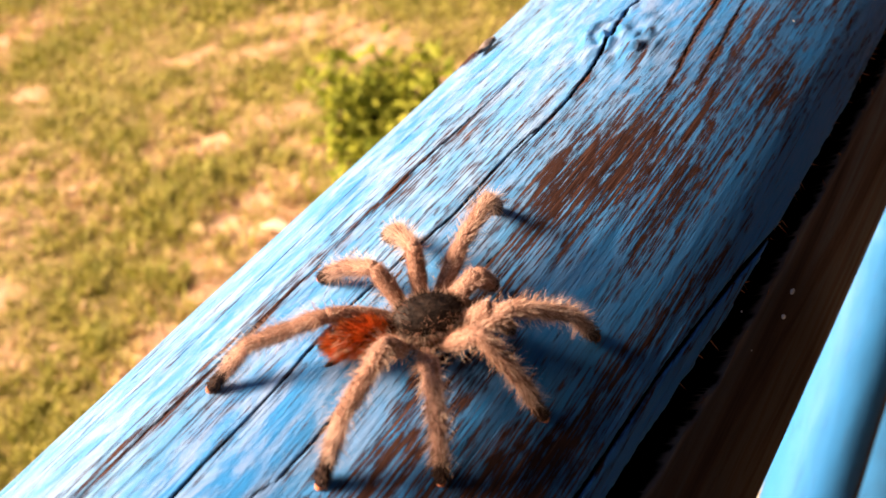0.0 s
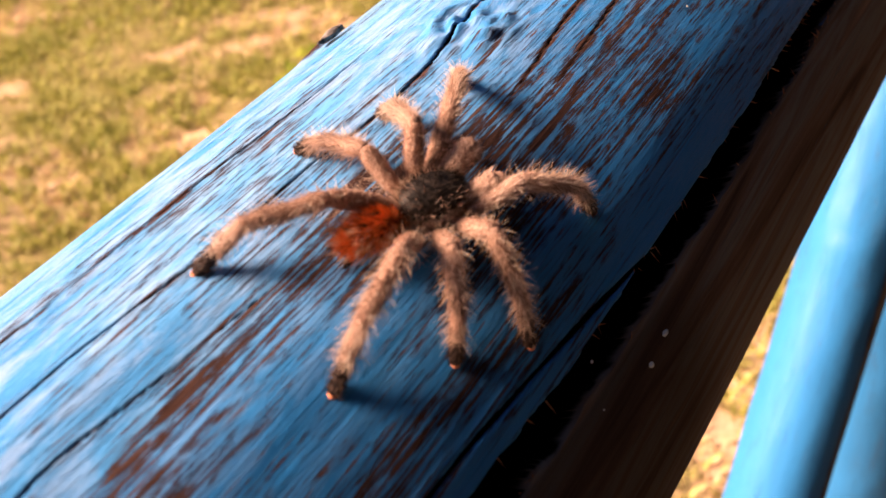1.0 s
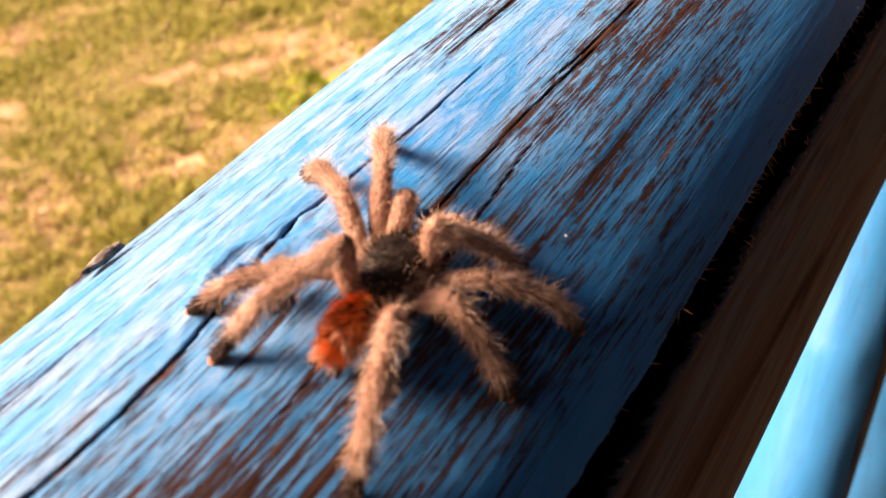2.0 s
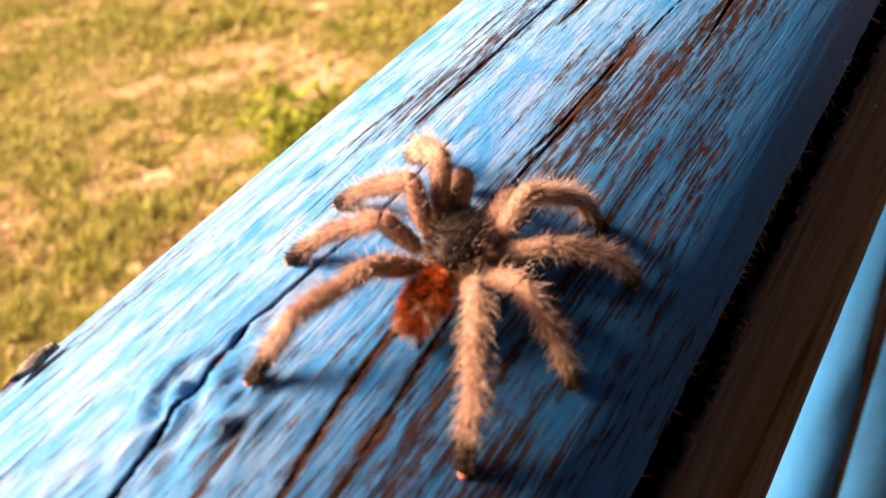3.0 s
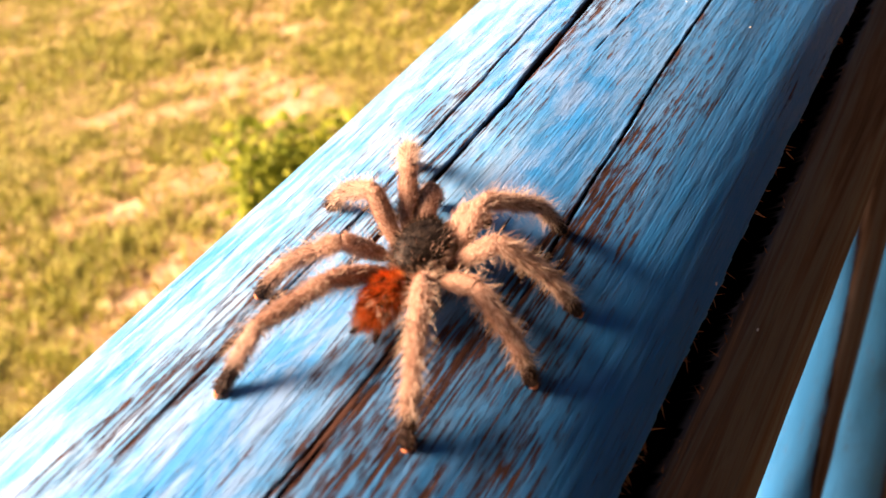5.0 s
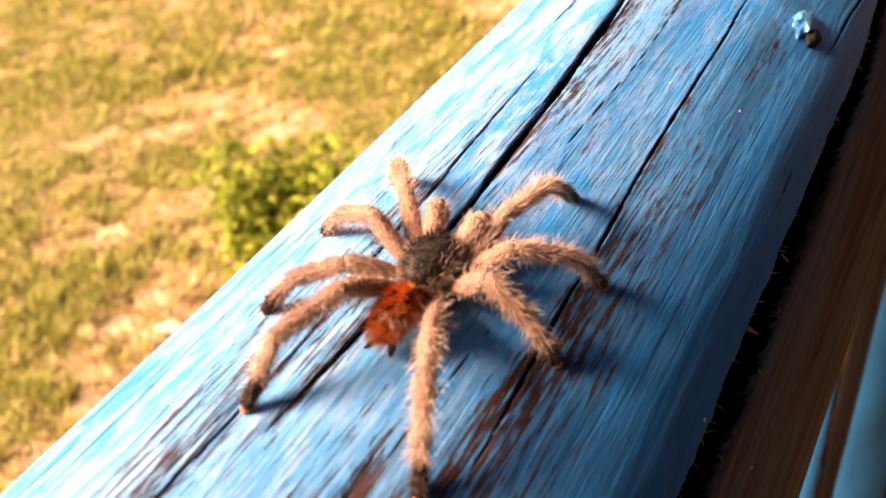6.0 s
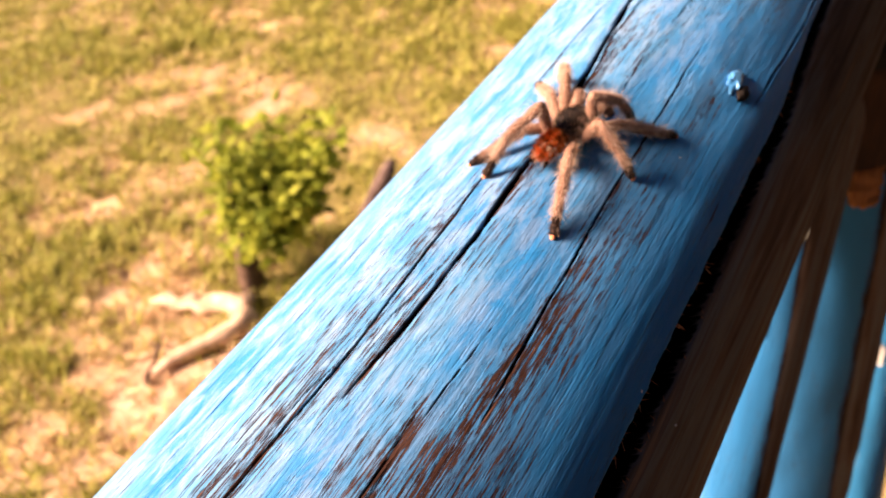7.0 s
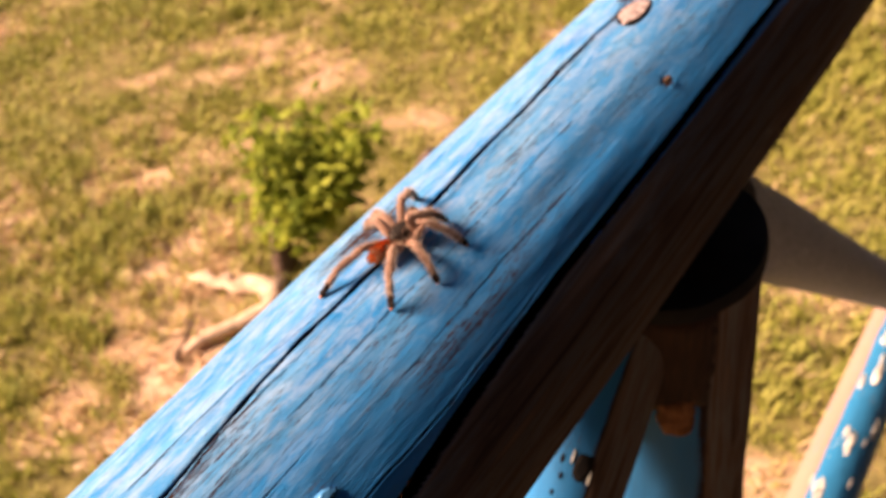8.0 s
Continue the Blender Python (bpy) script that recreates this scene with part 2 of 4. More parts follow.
def grid_mesh(name, points, uvs, wear_shade, crack, material, parent, caps=True):
    """A tube from rows of rings: points (rows, cols, 3). The ring closes on itself."""
    rows, cols = points.shape[:2]
    i, j = np.meshgrid(np.arange(rows - 1), np.arange(cols), indexing="ij")
    k = (j + 1) % cols
    quads = np.stack([i * cols + j, i * cols + k, (i + 1) * cols + k, (i + 1) * cols + j], -1).reshape(-1, 4)
    nq = len(quads)
    me = bpy.data.meshes.new(name)
    me.vertices.add(rows * cols)
    me.vertices.foreach_set("co", points.reshape(-1).astype(np.float32))
    sizes, loops = [4] * nq, quads.reshape(-1)
    if caps:
        sizes = sizes + [cols, cols]
        loops = np.concatenate([loops, np.arange(cols)[::-1], (rows - 1) * cols + np.arange(cols)])
    sizes = np.array(sizes)
    me.loops.add(len(loops))
    me.loops.foreach_set("vertex_index", loops.astype(np.int32))
    me.polygons.add(len(sizes))
    me.polygons.foreach_set("loop_start", np.concatenate([[0], np.cumsum(sizes)[:-1]]).astype(np.int32))
    me.polygons.foreach_set("use_smooth", np.ones(len(sizes), bool))
    flat = uvs.reshape(-1, 2)
    luv = flat[loops].copy()
    # the last column meets the first: keep the texture running on there
    width = flat[:, 0].max() - flat[:, 0].min()
    q = luv[:nq * 4].reshape(-1, 4, 2)
    wrap = (q[:, :, 0].max(1) - q[:, :, 0].min(1)) > width * 0.6
    q[wrap, :, 0] = np.where(q[wrap, :, 0] < flat[:, 0].mean(), q[wrap, :, 0] + width, q[wrap, :, 0])
    luv[:nq * 4] = q.reshape(-1, 2)
    layer = me.uv_layers.new(name="UVMap")
    layer.data.foreach_set("uv", luv.reshape(-1).astype(np.float32))
    for key, values in (("wear_shade", wear_shade), ("crack", crack)):
        a = me.attributes.new(key, "FLOAT", "POINT")
        a.data.foreach_set("value", values.reshape(-1).astype(np.float32))
    me.materials.append(material)
    me.update()
    me.validate()
    ob = new(name, me)
    if parent is not None:
        ob.parent = parent
    return ob


def value_noise(rng, u, v, wrap_u=None):
    """Smooth random field in [-1, 1] at the places (u, v), in cells of size 1."""
    iu, iv = np.floor(u).astype(int), np.floor(v).astype(int)
    fu, fv = u - iu, v - iv
    fu, fv = fu * fu * (3 - 2 * fu), fv * fv * (3 - 2 * fv)
    table = rng.uniform(-1, 1, (257, 257))
    cell = (lambda a: a % wrap_u) if wrap_u else (lambda a: a % 257)
    g = lambda a, b: table[cell(a), b % 257]
    return (g(iu, iv) * (1 - fu) + g(iu + 1, iv) * fu) * (1 - fv) + (g(iu, iv + 1) * (1 - fu) + g(iu + 1, iv + 1) * fu) * fv


# ---- the railing ----
railing = new("railing")
tagged(railing, "weathered round-log railing with worn sky-blue paint and bare brown undersides", "railing")

# long drying cracks on the rail: half width and depth in mm, then angle in degrees and place along the rail in mm
CRACKS = [
    (0.31, 3.0, [(-10, -300), (-9, -139), (-8, -90), (-8, -50), (-7, -20), (-8, 5)]),
    (0.30, 3.0, [(3, -300), (4, -131), (4, -88), (7, -60), (7, -38), (8, -16)]),
    (0.40, 3.8, [(8, -40), (8, -16), (6, 6), (4, 26), (5, 39), (6, 59), (6, 82)]),
    (0.23, 2.2, [(9, -140), (14, -121), (14, -99), (16, -81), (18, -58)]),
    (0.22, 1.4, [(22.5, -12), (21.4, 11), (20.4, 20), (19.6, 32), (19, 46), (18.6, 60), (19, 88), (19, 134), (20, 160)]),
    (0.18, 1.2, [(27.5, -4), (26, 17), (25, 31), (24, 46), (22.8, 57), (22, 80)]),
    (0.35, 3.0, [(-2, 72), (-2, 100), (-1, 130), (-2, 162), (-3, 193), (-4, 235)]),
    (0.19, 1.9, [(-11, 50), (-10, 71), (-8, 87), (-4, 104)]),
    (0.23, 2.2, [(17, 70), (18, 87), (18, 112), (17, 135)]),
    (0.75, 4.5, [(4, 120), (5, 140), (5.5, 166), (5, 199), (4.3, 216)]),
    (1.30, 5.5, [(5, 180), (4.3, 214), (1, 262), (-2.5, 300), (-4.6, 328), (-3.8, 372), (-5.5, 414), (-6.3, 450), (-6.8, 490), (-9, 528), (-9.8, 557), (-8, 590)]),
    (1.10, 5.0, [(-5, 400), (-6.3, 450), (-6.8, 490), (-9, 528), (-9.8, 557), (-8, 590)]),
    (0.23, 2.2, [(-4, 100), (-3, 121), (2, 152), (4, 176)]),
    (0.31, 2.6, [(28, 128), (26, 178), (25, 209), (24, 253), (23, 300)]),
    (0.27, 2.2, [(3, 218), (3, 260), (0, 288), (0, 330)]),
    (0.21, 1.9, [(-10, 240), (-11, 304), (-7, 342), (-5, 360)]),
    (0.19, 1.9, [(13, 300), (12, 360), (14, 430), (13, 500)]),
    (0.19, 1.9, [(30, 330), (29, 400), (31, 470)]),
    (0.17, 1.5, [(-20, -120), (-21, -60), (-19, 20)]),
    (0.17, 1.5, [(-22, 90), (-21, 150), (-23, 220)]),
    (0.14, 1.5, [(12, 190), (13, 240), (11, 290)]),
    (0.67, 5.2, [(46, -300), (48, -98), (50, -60), (54, -20), (57, 10)]),
    (0.42, 3.8, [(44, 280), (46, 340), (45, 420)]),
]
SIDE_CRACK = [(53, -300), (55, -95), (58, -40), (58.5, 0), (58, 50), (57, 106), (56.5, 170), (55.8, 220), (55.5, 300), (51.5, 350), (48, 420), (47.5, 520), (45.5, 640), (42, 900)]
# places where the paint has gone: angle, place, spreads, amount
WORN = [
    (46, 60, 9, 50, 0.08), (36, 42, 12, 40, 0.14), (33, -29, 6, 18, 0.15), (21, -42, 5, 22, 0.14), (41, 23, 3.5, 12, 0.24), (0, -115, 5, 13, 0.20),
    (20, 45, 7, 45, 0.12), (33, 95, 10, 45, 0.10), (22, 120, 8, 40, 0.08), (-9, -80, 4, 50, 0.16),
    (-3, 110, 7, 60, 0.07), (12, 205, 9, 22, 0.10), (28, 160, 5, 25, 0.20), (-18, 395, 9, 22, 0.30), (3, 200, 4, 60, 0.12),
    (-4, 180, 4, 40, 0.12), (-14, 170, 9, 60, 0.06), (30, 470, 6, 60, 0.08),
]
# narrow stripes worn along the grain: spread in degrees, amount, way
STRIPES = [
    (0.8, 0.20, [(22.5, -16), (21.4, 11), (20.4, 20), (19.6, 32), (19, 46), (18.6, 64)]),
    (0.9, 0.18, [(27.5, -10), (26, 17), (25, 31), (24, 46), (22.8, 62)]),
    (0.7, 0.20, [(31, -30), (30, 0), (29, 30), (28, 60)]),
    (0.6, 0.18, [(14.5, -20), (14, 10), (13.5, 40)]),
    (0.7, 0.18, [(34, 0), (33, 50), (32, 110)]),
    (0.8, 0.22, [(18, 84), (18, 112), (17, 140)]),
    (0.7, 0.20, [(25, 70), (26, 120), (26, 180)]),
    (0.6, 0.13, [(13, 60), (12, 92), (11, 126)]),
    (0.6, 0.09, [(-2, 72), (-2, 110), (-1, 150)]),
]


def along(line, y):
    """The angle of a crack at the places y, and how far each place is inside its stretch (0 outside)."""
    ys, th = [p[1] for p in line], [p[0] for p in line]
    inside = np.clip((y - ys[0]) / 25.0, 0, 1) * np.clip((ys[-1] - y) / 25.0, 0, 1)
    return np.interp(y, ys, th), inside


def build_rail():
    rng = np.random.default_rng(4)
    th = np.concatenate([np.arange(-46, 68, 0.23), np.arange(68, 314, 3.0)])
    y = np.concatenate([np.arange(-900, -300, 20.0), np.arange(-300, 720, 1.4), np.arange(720, 2300, 20.0)])
    T, Y = np.meshgrid(th, y, indexing="xy")
    r = np.full(T.shape, RAIL_R * 1000)
    r += 0.9 * np.sin(np.radians(2 * T + 40) + Y / 260) + 0.5 * np.sin(np.radians(3 * T) - Y / 170)
    r += 0.50 * value_noise(rng, T / 9 + 60, Y / 90 + 40) + 0.07 * value_noise(rng, T / 2.2 + 90, Y / 22 + 60)
    r += 0.030 * value_noise(rng, T / 0.8 + 100, Y / 9 + 90)
    wear_shade = 0.275 + 0.05 * np.clip((140 - Y) / 120, 0, 1) - 0.03 * np.clip((Y - 380) / 80, 0, 1) - 0.06 * np.clip((9 - T) / 10, 0, 1) - 0.07 * np.clip((T - 40) / 10, 0, 1)
    wear_shade = np.broadcast_to(wear_shade, T.shape).copy()
    wobble = 0.5 * value_noise(rng, T * 0 + 20, Y / 14 + 50) + 0.9 * value_noise(rng, T * 0 + 70, Y / 55 + 50)
    for a, b, sa, sb, amount in WORN:
        wear_shade += amount * np.exp(-((T - a) / sa) ** 2 - ((Y - b) / sb) ** 2)
    for spread, amount, line in STRIPES:
        c, inside = along(line, Y)
        wear_shade += amount * inside * np.exp(-((T - c - 0.6 * wobble) / (spread * (1 + 0.4 * value_noise(rng, T * 0 + 25, Y / 7 + 60)))) ** 2)
    # a broad stripped stretch with a sharp edge along the grain, and a slanting stripped band beyond it
    edge = 18 + 2.2 * value_noise(rng, T * 0 + 15, Y / 9 + 90)
    wear_shade += 0.25 * np.exp(-((Y + 122) / 46) ** 4) * np.clip((T - edge) / 1.4, 0, 1) * np.clip((54 - T) / 9, 0, 1)
    wear_shade += 0.14 * np.exp(-((T - np.interp(Y, [-40, 0, 35], [21.5, 28, 31])) / 8.0) ** 2) * np.clip((Y + 56) / 20, 0, 1) * np.clip((58 - Y) / 26, 0, 1)
    crack = np.zeros(T.shape)
    deg = math.pi / 180 * RAIL_R * 1000
    for half, deep, line in CRACKS:
        c, inside = along(line, Y)
        d = np.abs(T - c - wobble * 0.55) * deg
        w = 0.62 * half * (0.35 + 0.65 * inside) * (1 + 0.35 * value_noise(rng, T * 0 + 11, Y / 11 + 77))
        hole = np.clip(1.15 - d / np.maximum(w, 0.05), 0, 1) * (inside > 0) * np.clip(inside * 2, 0, 1) * np.clip(w / 0.3, 0.3, 1)
        r -= deep * hole
        r += 0.25 * half * np.exp(-((d - 2 * half) / (1.5 * half)) ** 2) * inside
        crack = np.maximum(crack, hole)
        side = np.clip((T - c - wobble * 0.55) * deg / (2.5 * half) + 0.5 + value_noise(rng, T * 0 + 51, Y / 40 + 77), 0, 1)
        wear_shade += 0.17 * np.exp(-(d / (1.8 * half + 0.4)) ** 2) * inside * (0.35 + 0.65 * side)
    # the wide split along the side, ragged, below which the log was never painted
    c, _ = along(SIDE_CRACK, Y)
    half = np.interp(Y, [-300, 0, 120, 300, 420, 700], [3.2, 3.7, 3.6, 3.2, 2.2, 2.0])
    ragged = 0.8 * value_noise(rng, T * 0 + 31, Y / 5 + 33) * np.interp(Y, [200, 320], [1, 0.4])
    signed = (T - c) * deg + wobble * 0.35
    hole = np.clip((half + ragged * np.where(signed > 0, 0.9, 0.3) - np.abs(signed)) / 0.8, 0, 1)
    r -= 32 * hole
    # widened so the split's walls take the near-black shade colour too
    crack = np.maximum(crack, np.clip(hole * 9, 0, 1))
    # bare underside: darker below 35 mm; darker past 240 mm as painted shade
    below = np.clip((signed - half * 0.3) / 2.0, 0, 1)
    wear_shade = np.where(T > 50, wear_shade * (1 - below) + (0.95 + 0.22 * np.clip((35 - Y) / 60, 0, 1) + 0.14 * np.clip((Y - 240) / 80, 0, 1) - 0.14 * np.exp(-((signed - half) / 1.4) ** 2)) * below, wear_shade)
    wear_shade = np.where((T > 68) & (T < 190), 0.95 + 0.22 * np.clip((35 - Y) / 60, 0, 1) + 0.14 * np.clip((Y - 240) / 80, 0, 1), wear_shade)
    r -= 1.2 * below * np.exp(-np.clip(signed - half, 0, 60) / 9)
    # the swirled knot, with pits and ridges in it
    ka = np.arctan2((Y - 14) * 0.70, (T - 7.5) * deg)
    kd = np.hypot((T - 7.5) * deg, (Y - 14) * 0.70) + 1.1 * value_noise(rng, T / 4 + 90, Y / 6 + 70)
    swell = np.exp(-(kd / 10.5) ** 4)
    broken = 0.65 + 0.55 * value_noise(rng, ka * 1.6 + 60, kd * 0.25 + 50)
    rings = np.exp(-((kd - 8.2) / 1.5) ** 2) * broken + 0.8 * np.exp(-((kd - 4.4 - 0.6 * np.sin(ka)) / 1.2) ** 2) * (1.3 - broken) + 0.7 * np.exp(-(kd / 1.8) ** 2)
    folds = value_noise(rng, T / 2.0 + 60, Y / 3.4 + 80)
    r += swell * (0.15 + 2.0 * rings + 0.75 * folds)
    pits = np.clip(value_noise(rng, T / 1.3 + 130, Y / 2.4 + 40) * 1.8 - 0.6, 0, 1) * swell
    r -= 0.45 * pits
    wear_shade += swell * (0.34 * np.clip(rings + 0.3 * folds - 0.40, 0, 1) + 0.14 * pits - 0.05)
    # a stretch painted over once more, with a sharp end
    wear_shade -= 0.13 * np.clip((T - 5) / 3, 0, 1) * np.clip((27 - T) / 6, 0, 1) * np.clip((Y - 118) / 22, 0, 1) * (Y < 163 + 0.5 * T)
    # raised scar by the edge, a second knot further on, a rusty pit
    for a, b, s, up in ((-31, 10, 3.5, 1.0), (-4.5, 586, 9, -0.4), (31, 546, 2.5, -1.0), (-12, 600, 5, 1.2)):
        d = np.hypot((T - a) * deg, (Y - b) * 0.7)
        r += up * np.exp(-(d / s) ** 2) * (1 + 0.5 * value_noise(rng, T / 1.5 + 50, Y / 3 + 9))
        wear_shade += 0.55 * np.exp(-(d / (s * 0.9)) ** 2)
    # the paint swells round the nail
    r += 0.9 * np.exp(-((T - 35.5) * deg / 6) ** 2 - ((Y - 287) / 7) ** 2)
    rad = np.radians(T)
    pts = np.stack([r * np.sin(rad), Y, r * np.cos(rad)], -1) / 1000
    pts[..., 2] += RAIL_Z
    uvs = np.stack([T * deg, Y], -1) / 1000
    ob = grid_mesh("rail", pts, uvs, wear_shade, crack, PAINTED, railing)
    return tagged(ob, "thick round handrail log, cracked, blue paint worn to brown wood")


rail = build_rail()


def pole(name, a, b, r0, r1, bare_from, bare_to, seed, label="", rows=200, cols=64, wear0=0.16, parent=railing, material=None, bare_wear=0.95, twist=0.0, bump=None):
    """A round timber from a to b; the sector bare_from..bare_to (degrees about its axis) carries no paint."""
    rng = np.random.default_rng(seed)
    a, b = Vector(a), Vector(b)
    axis = (b - a).normalized()
    east = axis.cross(Vector((0, 0, 1)))
    east = (Vector((1, 0, 0)) - axis * axis.x).normalized()
    north = axis.cross(east)
    s, T = np.meshgrid(np.linspace(0, 1, rows), np.arange(cols) * 360 / cols, indexing="ij")
    length = (b - a).length * 1000
    r = (r0 + (r1 - r0) * s) * 1000
    r = r * (1 + 0.035 * value_noise(rng, T / 60, s * length / 160 + 20, 6) + 0.012 * value_noise(rng, T / 15, s * length / 25 + 50, 24))
    if bump:
        at, angle, reach, high = bump
        far = np.hypot((s - at) * length / reach, ((T - angle + 180) % 360 - 180) / 45)
        r = r + high * np.exp(-far ** 2) * np.where(s > at, 1.0, 0.7)
    rad = np.radians(T)
    e, n, o, d = (np.array(v) for v in (east, north, a, b - a))
    pts = o + s[..., None] * d + (r * np.cos(rad))[..., None] / 1000 * e + (r * np.sin(rad))[..., None] / 1000 * n
    mid, half = (bare_from + bare_to) / 2, (bare_to - bare_from) / 2
    off = np.abs((T - mid - twist * np.clip((0.92 - s) / 0.194, 0, 1) + 180) % 360 - 180)
    bare = np.clip((half - off) / 6 + 0.5, 0, 1)
    wear_shade = (wear0 + 0.12 * value_noise(rng, T / 40, s * length / 60 + 70, 9)) * (1 - bare) + bare_wear * bare
    uvs = np.stack([T / 360 * 2 * math.pi * r0, s * length / 1000], -1)
    ob = grid_mesh(name, pts, uvs, wear_shade, np.zeros(T.shape), material or PAINTED_POLE, parent)
    return tagged(ob, label)


Z = RAIL_Z
post = pole("post", (0.020, 0.58, -0.35), (0.031, 0.542, Z - 0.040), 0.058, 0.0545, -40, 150, 11, "upright round post, blue on one side and bare brown on the other")
brace = pole("brace", (0.000, -0.36, Z - 1.0), (0.031, 0.528, Z - 0.045), 0.030, 0.027, -58, 140, 12, "slanting round brace, half painted blue", twist=40, bump=(0.785, -78, 15, 4.5))
pole("brace", (0.045, 1.33, Z - 0.765), (0.028, 0.60, Z - 0.066), 0.030, 0.034, 0, 1, 13, "grey unpainted slanting brace beyond the post", material=GREY)
LOW_A, LOW_B = Vector((0.072, 0.72, Z - 0.745)), Vector((0.010, 2.3, Z - 1.03))
low_rail = pole("lower_rail", LOW_A, LOW_B, 0.039, 0.039, 168, 250, 14, "lower rail, flaking blue on top and bare pale wood along one side", bare_wear=0.75, material=PAINTED_PALE)
pole("post", (0.03, 2.36, -0.35), (0.03, 2.36, Z - 0.04), 0.055, 0.052, -40, 150, 15, "blue post at the far end of the lower rail")

# dark head of the post, under the rail
pole("collar", (0.0309, 0.5424, Z - 0.046), (0.0311, 0.5418, Z - 0.036), 0.0555, 0.0545, 0, 1, 21, "black post head", rows=14, material=BLACK, parent=post)


def post_patch(name, top, bottom, left, right, proud, material, label, seed):
    """A ragged sliver of bare timber standing proud of the post: distances down from its head, angles about it."""
    a, b = Vector((0.020, 0.58, -0.35)), Vector((0.031, 0.542, Z - 0.040))
    axis = (b - a).normalized()
    east = (Vector((1, 0, 0)) - axis * axis.x).normalized()
    north = axis.cross(east)
    rng = random.Random(seed)
    bm = bmesh.new()
    rows, cols = 14, 9
    uv = bm.loops.layers.uv.new("UVMap")
    layers = []
    for inner in (0, 1):
        grid = []
        for i in range(rows):
            s = i / (rows - 1)
            l, r = left + rng.uniform(-2, 2) + 5 * s * s, right + rng.uniform(-2, 2) - 3 * s * s
            line = []
            for j in range(cols):
                q = j / (cols - 1)
                ang = radians(l + (r - l) * q)
                edge = 0.0 if j in (0, cols - 1) or i in (0, rows - 1) else 1.0
                lift = -0.004 if inner else proud * edge * (1 + 0.7 * noise.noise(Vector((s * 5, q * 3, seed)))) + 0.0004
                down = top + (bottom - top) * s + (rng.uniform(-0.005, 0.005) if i == rows - 1 else 0)
                line.append(bm.verts.new(b - axis * down + (east * math.cos(ang) + north * math.sin(ang)) * (0.0548 + lift)))
            grid.append(line)
        layers.append(grid)
    outer, inner = layers
    for i in range(rows - 1):
        for j in range(cols - 1):
            bm.faces.new((outer[i][j], outer[i + 1][j], outer[i + 1][j + 1], outer[i][j + 1]))
            bm.faces.new((inner[i][j], inner[i][j + 1], inner[i + 1][j + 1], inner[i + 1][j]))
    rim = [outer[0][j] for j in range(cols)] + [outer[i][-1] for i in range(1, rows)] + [outer[-1][j] for j in range(cols - 2, -1, -1)] + [outer[i][0] for i in range(rows - 2, 0, -1)]
    low = [inner[0][j] for j in range(cols)] + [inner[i][-1] for i in range(1, rows)] + [inner[-1][j] for j in range(cols - 2, -1, -1)] + [inner[i][0] for i in range(rows - 2, 0, -1)]
    for k in range(len(rim)):
        n = (k + 1) % len(rim)
        bm.faces.new((rim[k], rim[n], low[n], low[k]))
    for f in bm.faces:
        for loop in f.loops:
            loop[uv].uv = (loop.vert.co.x + loop.vert.co.y, loop.vert.co.z)
    part(name, bm, material, post, label)


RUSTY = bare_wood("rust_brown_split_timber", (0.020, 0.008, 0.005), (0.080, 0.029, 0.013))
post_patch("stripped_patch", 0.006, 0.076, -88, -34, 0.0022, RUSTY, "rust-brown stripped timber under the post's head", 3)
post_patch("wedge", 0.070, 0.098, -67, -45, 0.0040, RAW, "split raw orange timber wedge", 8)


def bead(name, parent, material, theta, y, size, lift, label="", seed=2, ragged=0.28):
    """A small lump sitting on the rail at an angle and a place along it."""
    bm = bmesh.new()
    bmesh.ops.create_icosphere(bm, subdivisions=3, radius=1.0)
    for v in bm.verts:
        v.co += noise.noise_vector(v.co * 1.4 + Vector((seed, 2 * seed, 0))) * ragged
        v.co = Vector((v.co.x * size[0], v.co.y * size[1], v.co.z * size[2]))
    a = radians(theta)
    r = RAIL_R + lift
    bmesh.ops.transform(bm, matrix=pose(r * math.sin(a), y, Z + r * math.cos(a), 0, theta, 0), verts=bm.verts[:])
    return part(name, bm, material, parent, label)


bead("nail", rail, PAINT_BLOB, 36.0, 0.2868, (0.0021, 0.0056, 0.0013), 0.0010, "curl of thick paint over a nail head", 5, 0.75)
# flat black lump: the shade inside a hole put into colour
bead("nail_hole", rail, BLACK, 39.6, 0.2850, (0.0019, 0.0042, 0.0014), 0.0007, "dark hole beside the nail", 6)
bead("bark_chip", rail, CHIP, -26.0, 0.011, (0.0016, 0.0044, 0.0010), 0.0008, "black chip of bark stuck to the edge", 7)
bead("speck", rail, WHITE_FLAKE, 34.5, 0.050, (0.0006, 0.0007, 0.0005), 0.0006, "pale speck", 8)
bead("speck", rail, WHITE_FLAKE, 66.0, -0.016, (0.0005, 0.0008, 0.0004), 0.0004, "pale speck", 9)
bead("speck", rail, WHITE_FLAKE, 67.0, -0.023, (0.0005, 0.0006, 0.0004), 0.0004, "pale speck", 10)
bead("rust_spot", rail, BARK, 31.0, 0.546, (0.0017, 0.0030, 0.0005), 0.0000, "small rusty spot", 11)
dust = random.Random(77)
for k in range(16):
    s = dust.uniform(0.00016, 0.00028)
    bead("speck", rail, WHITE_FLAKE, dust.uniform(14, 66), dust.uniform(-0.10, 0.26), (s, s * dust.uniform(0.8, 1.6), s * 0.5), 0.0002, "pale speck of dust", 20 + k)
bead("knot_rim", rail, BLACK, -3.9, 0.5835, (0.0074, 0.0158, 0.0006), 0.00005, "dark cracked rim round the bare knot", 13, 0.45)
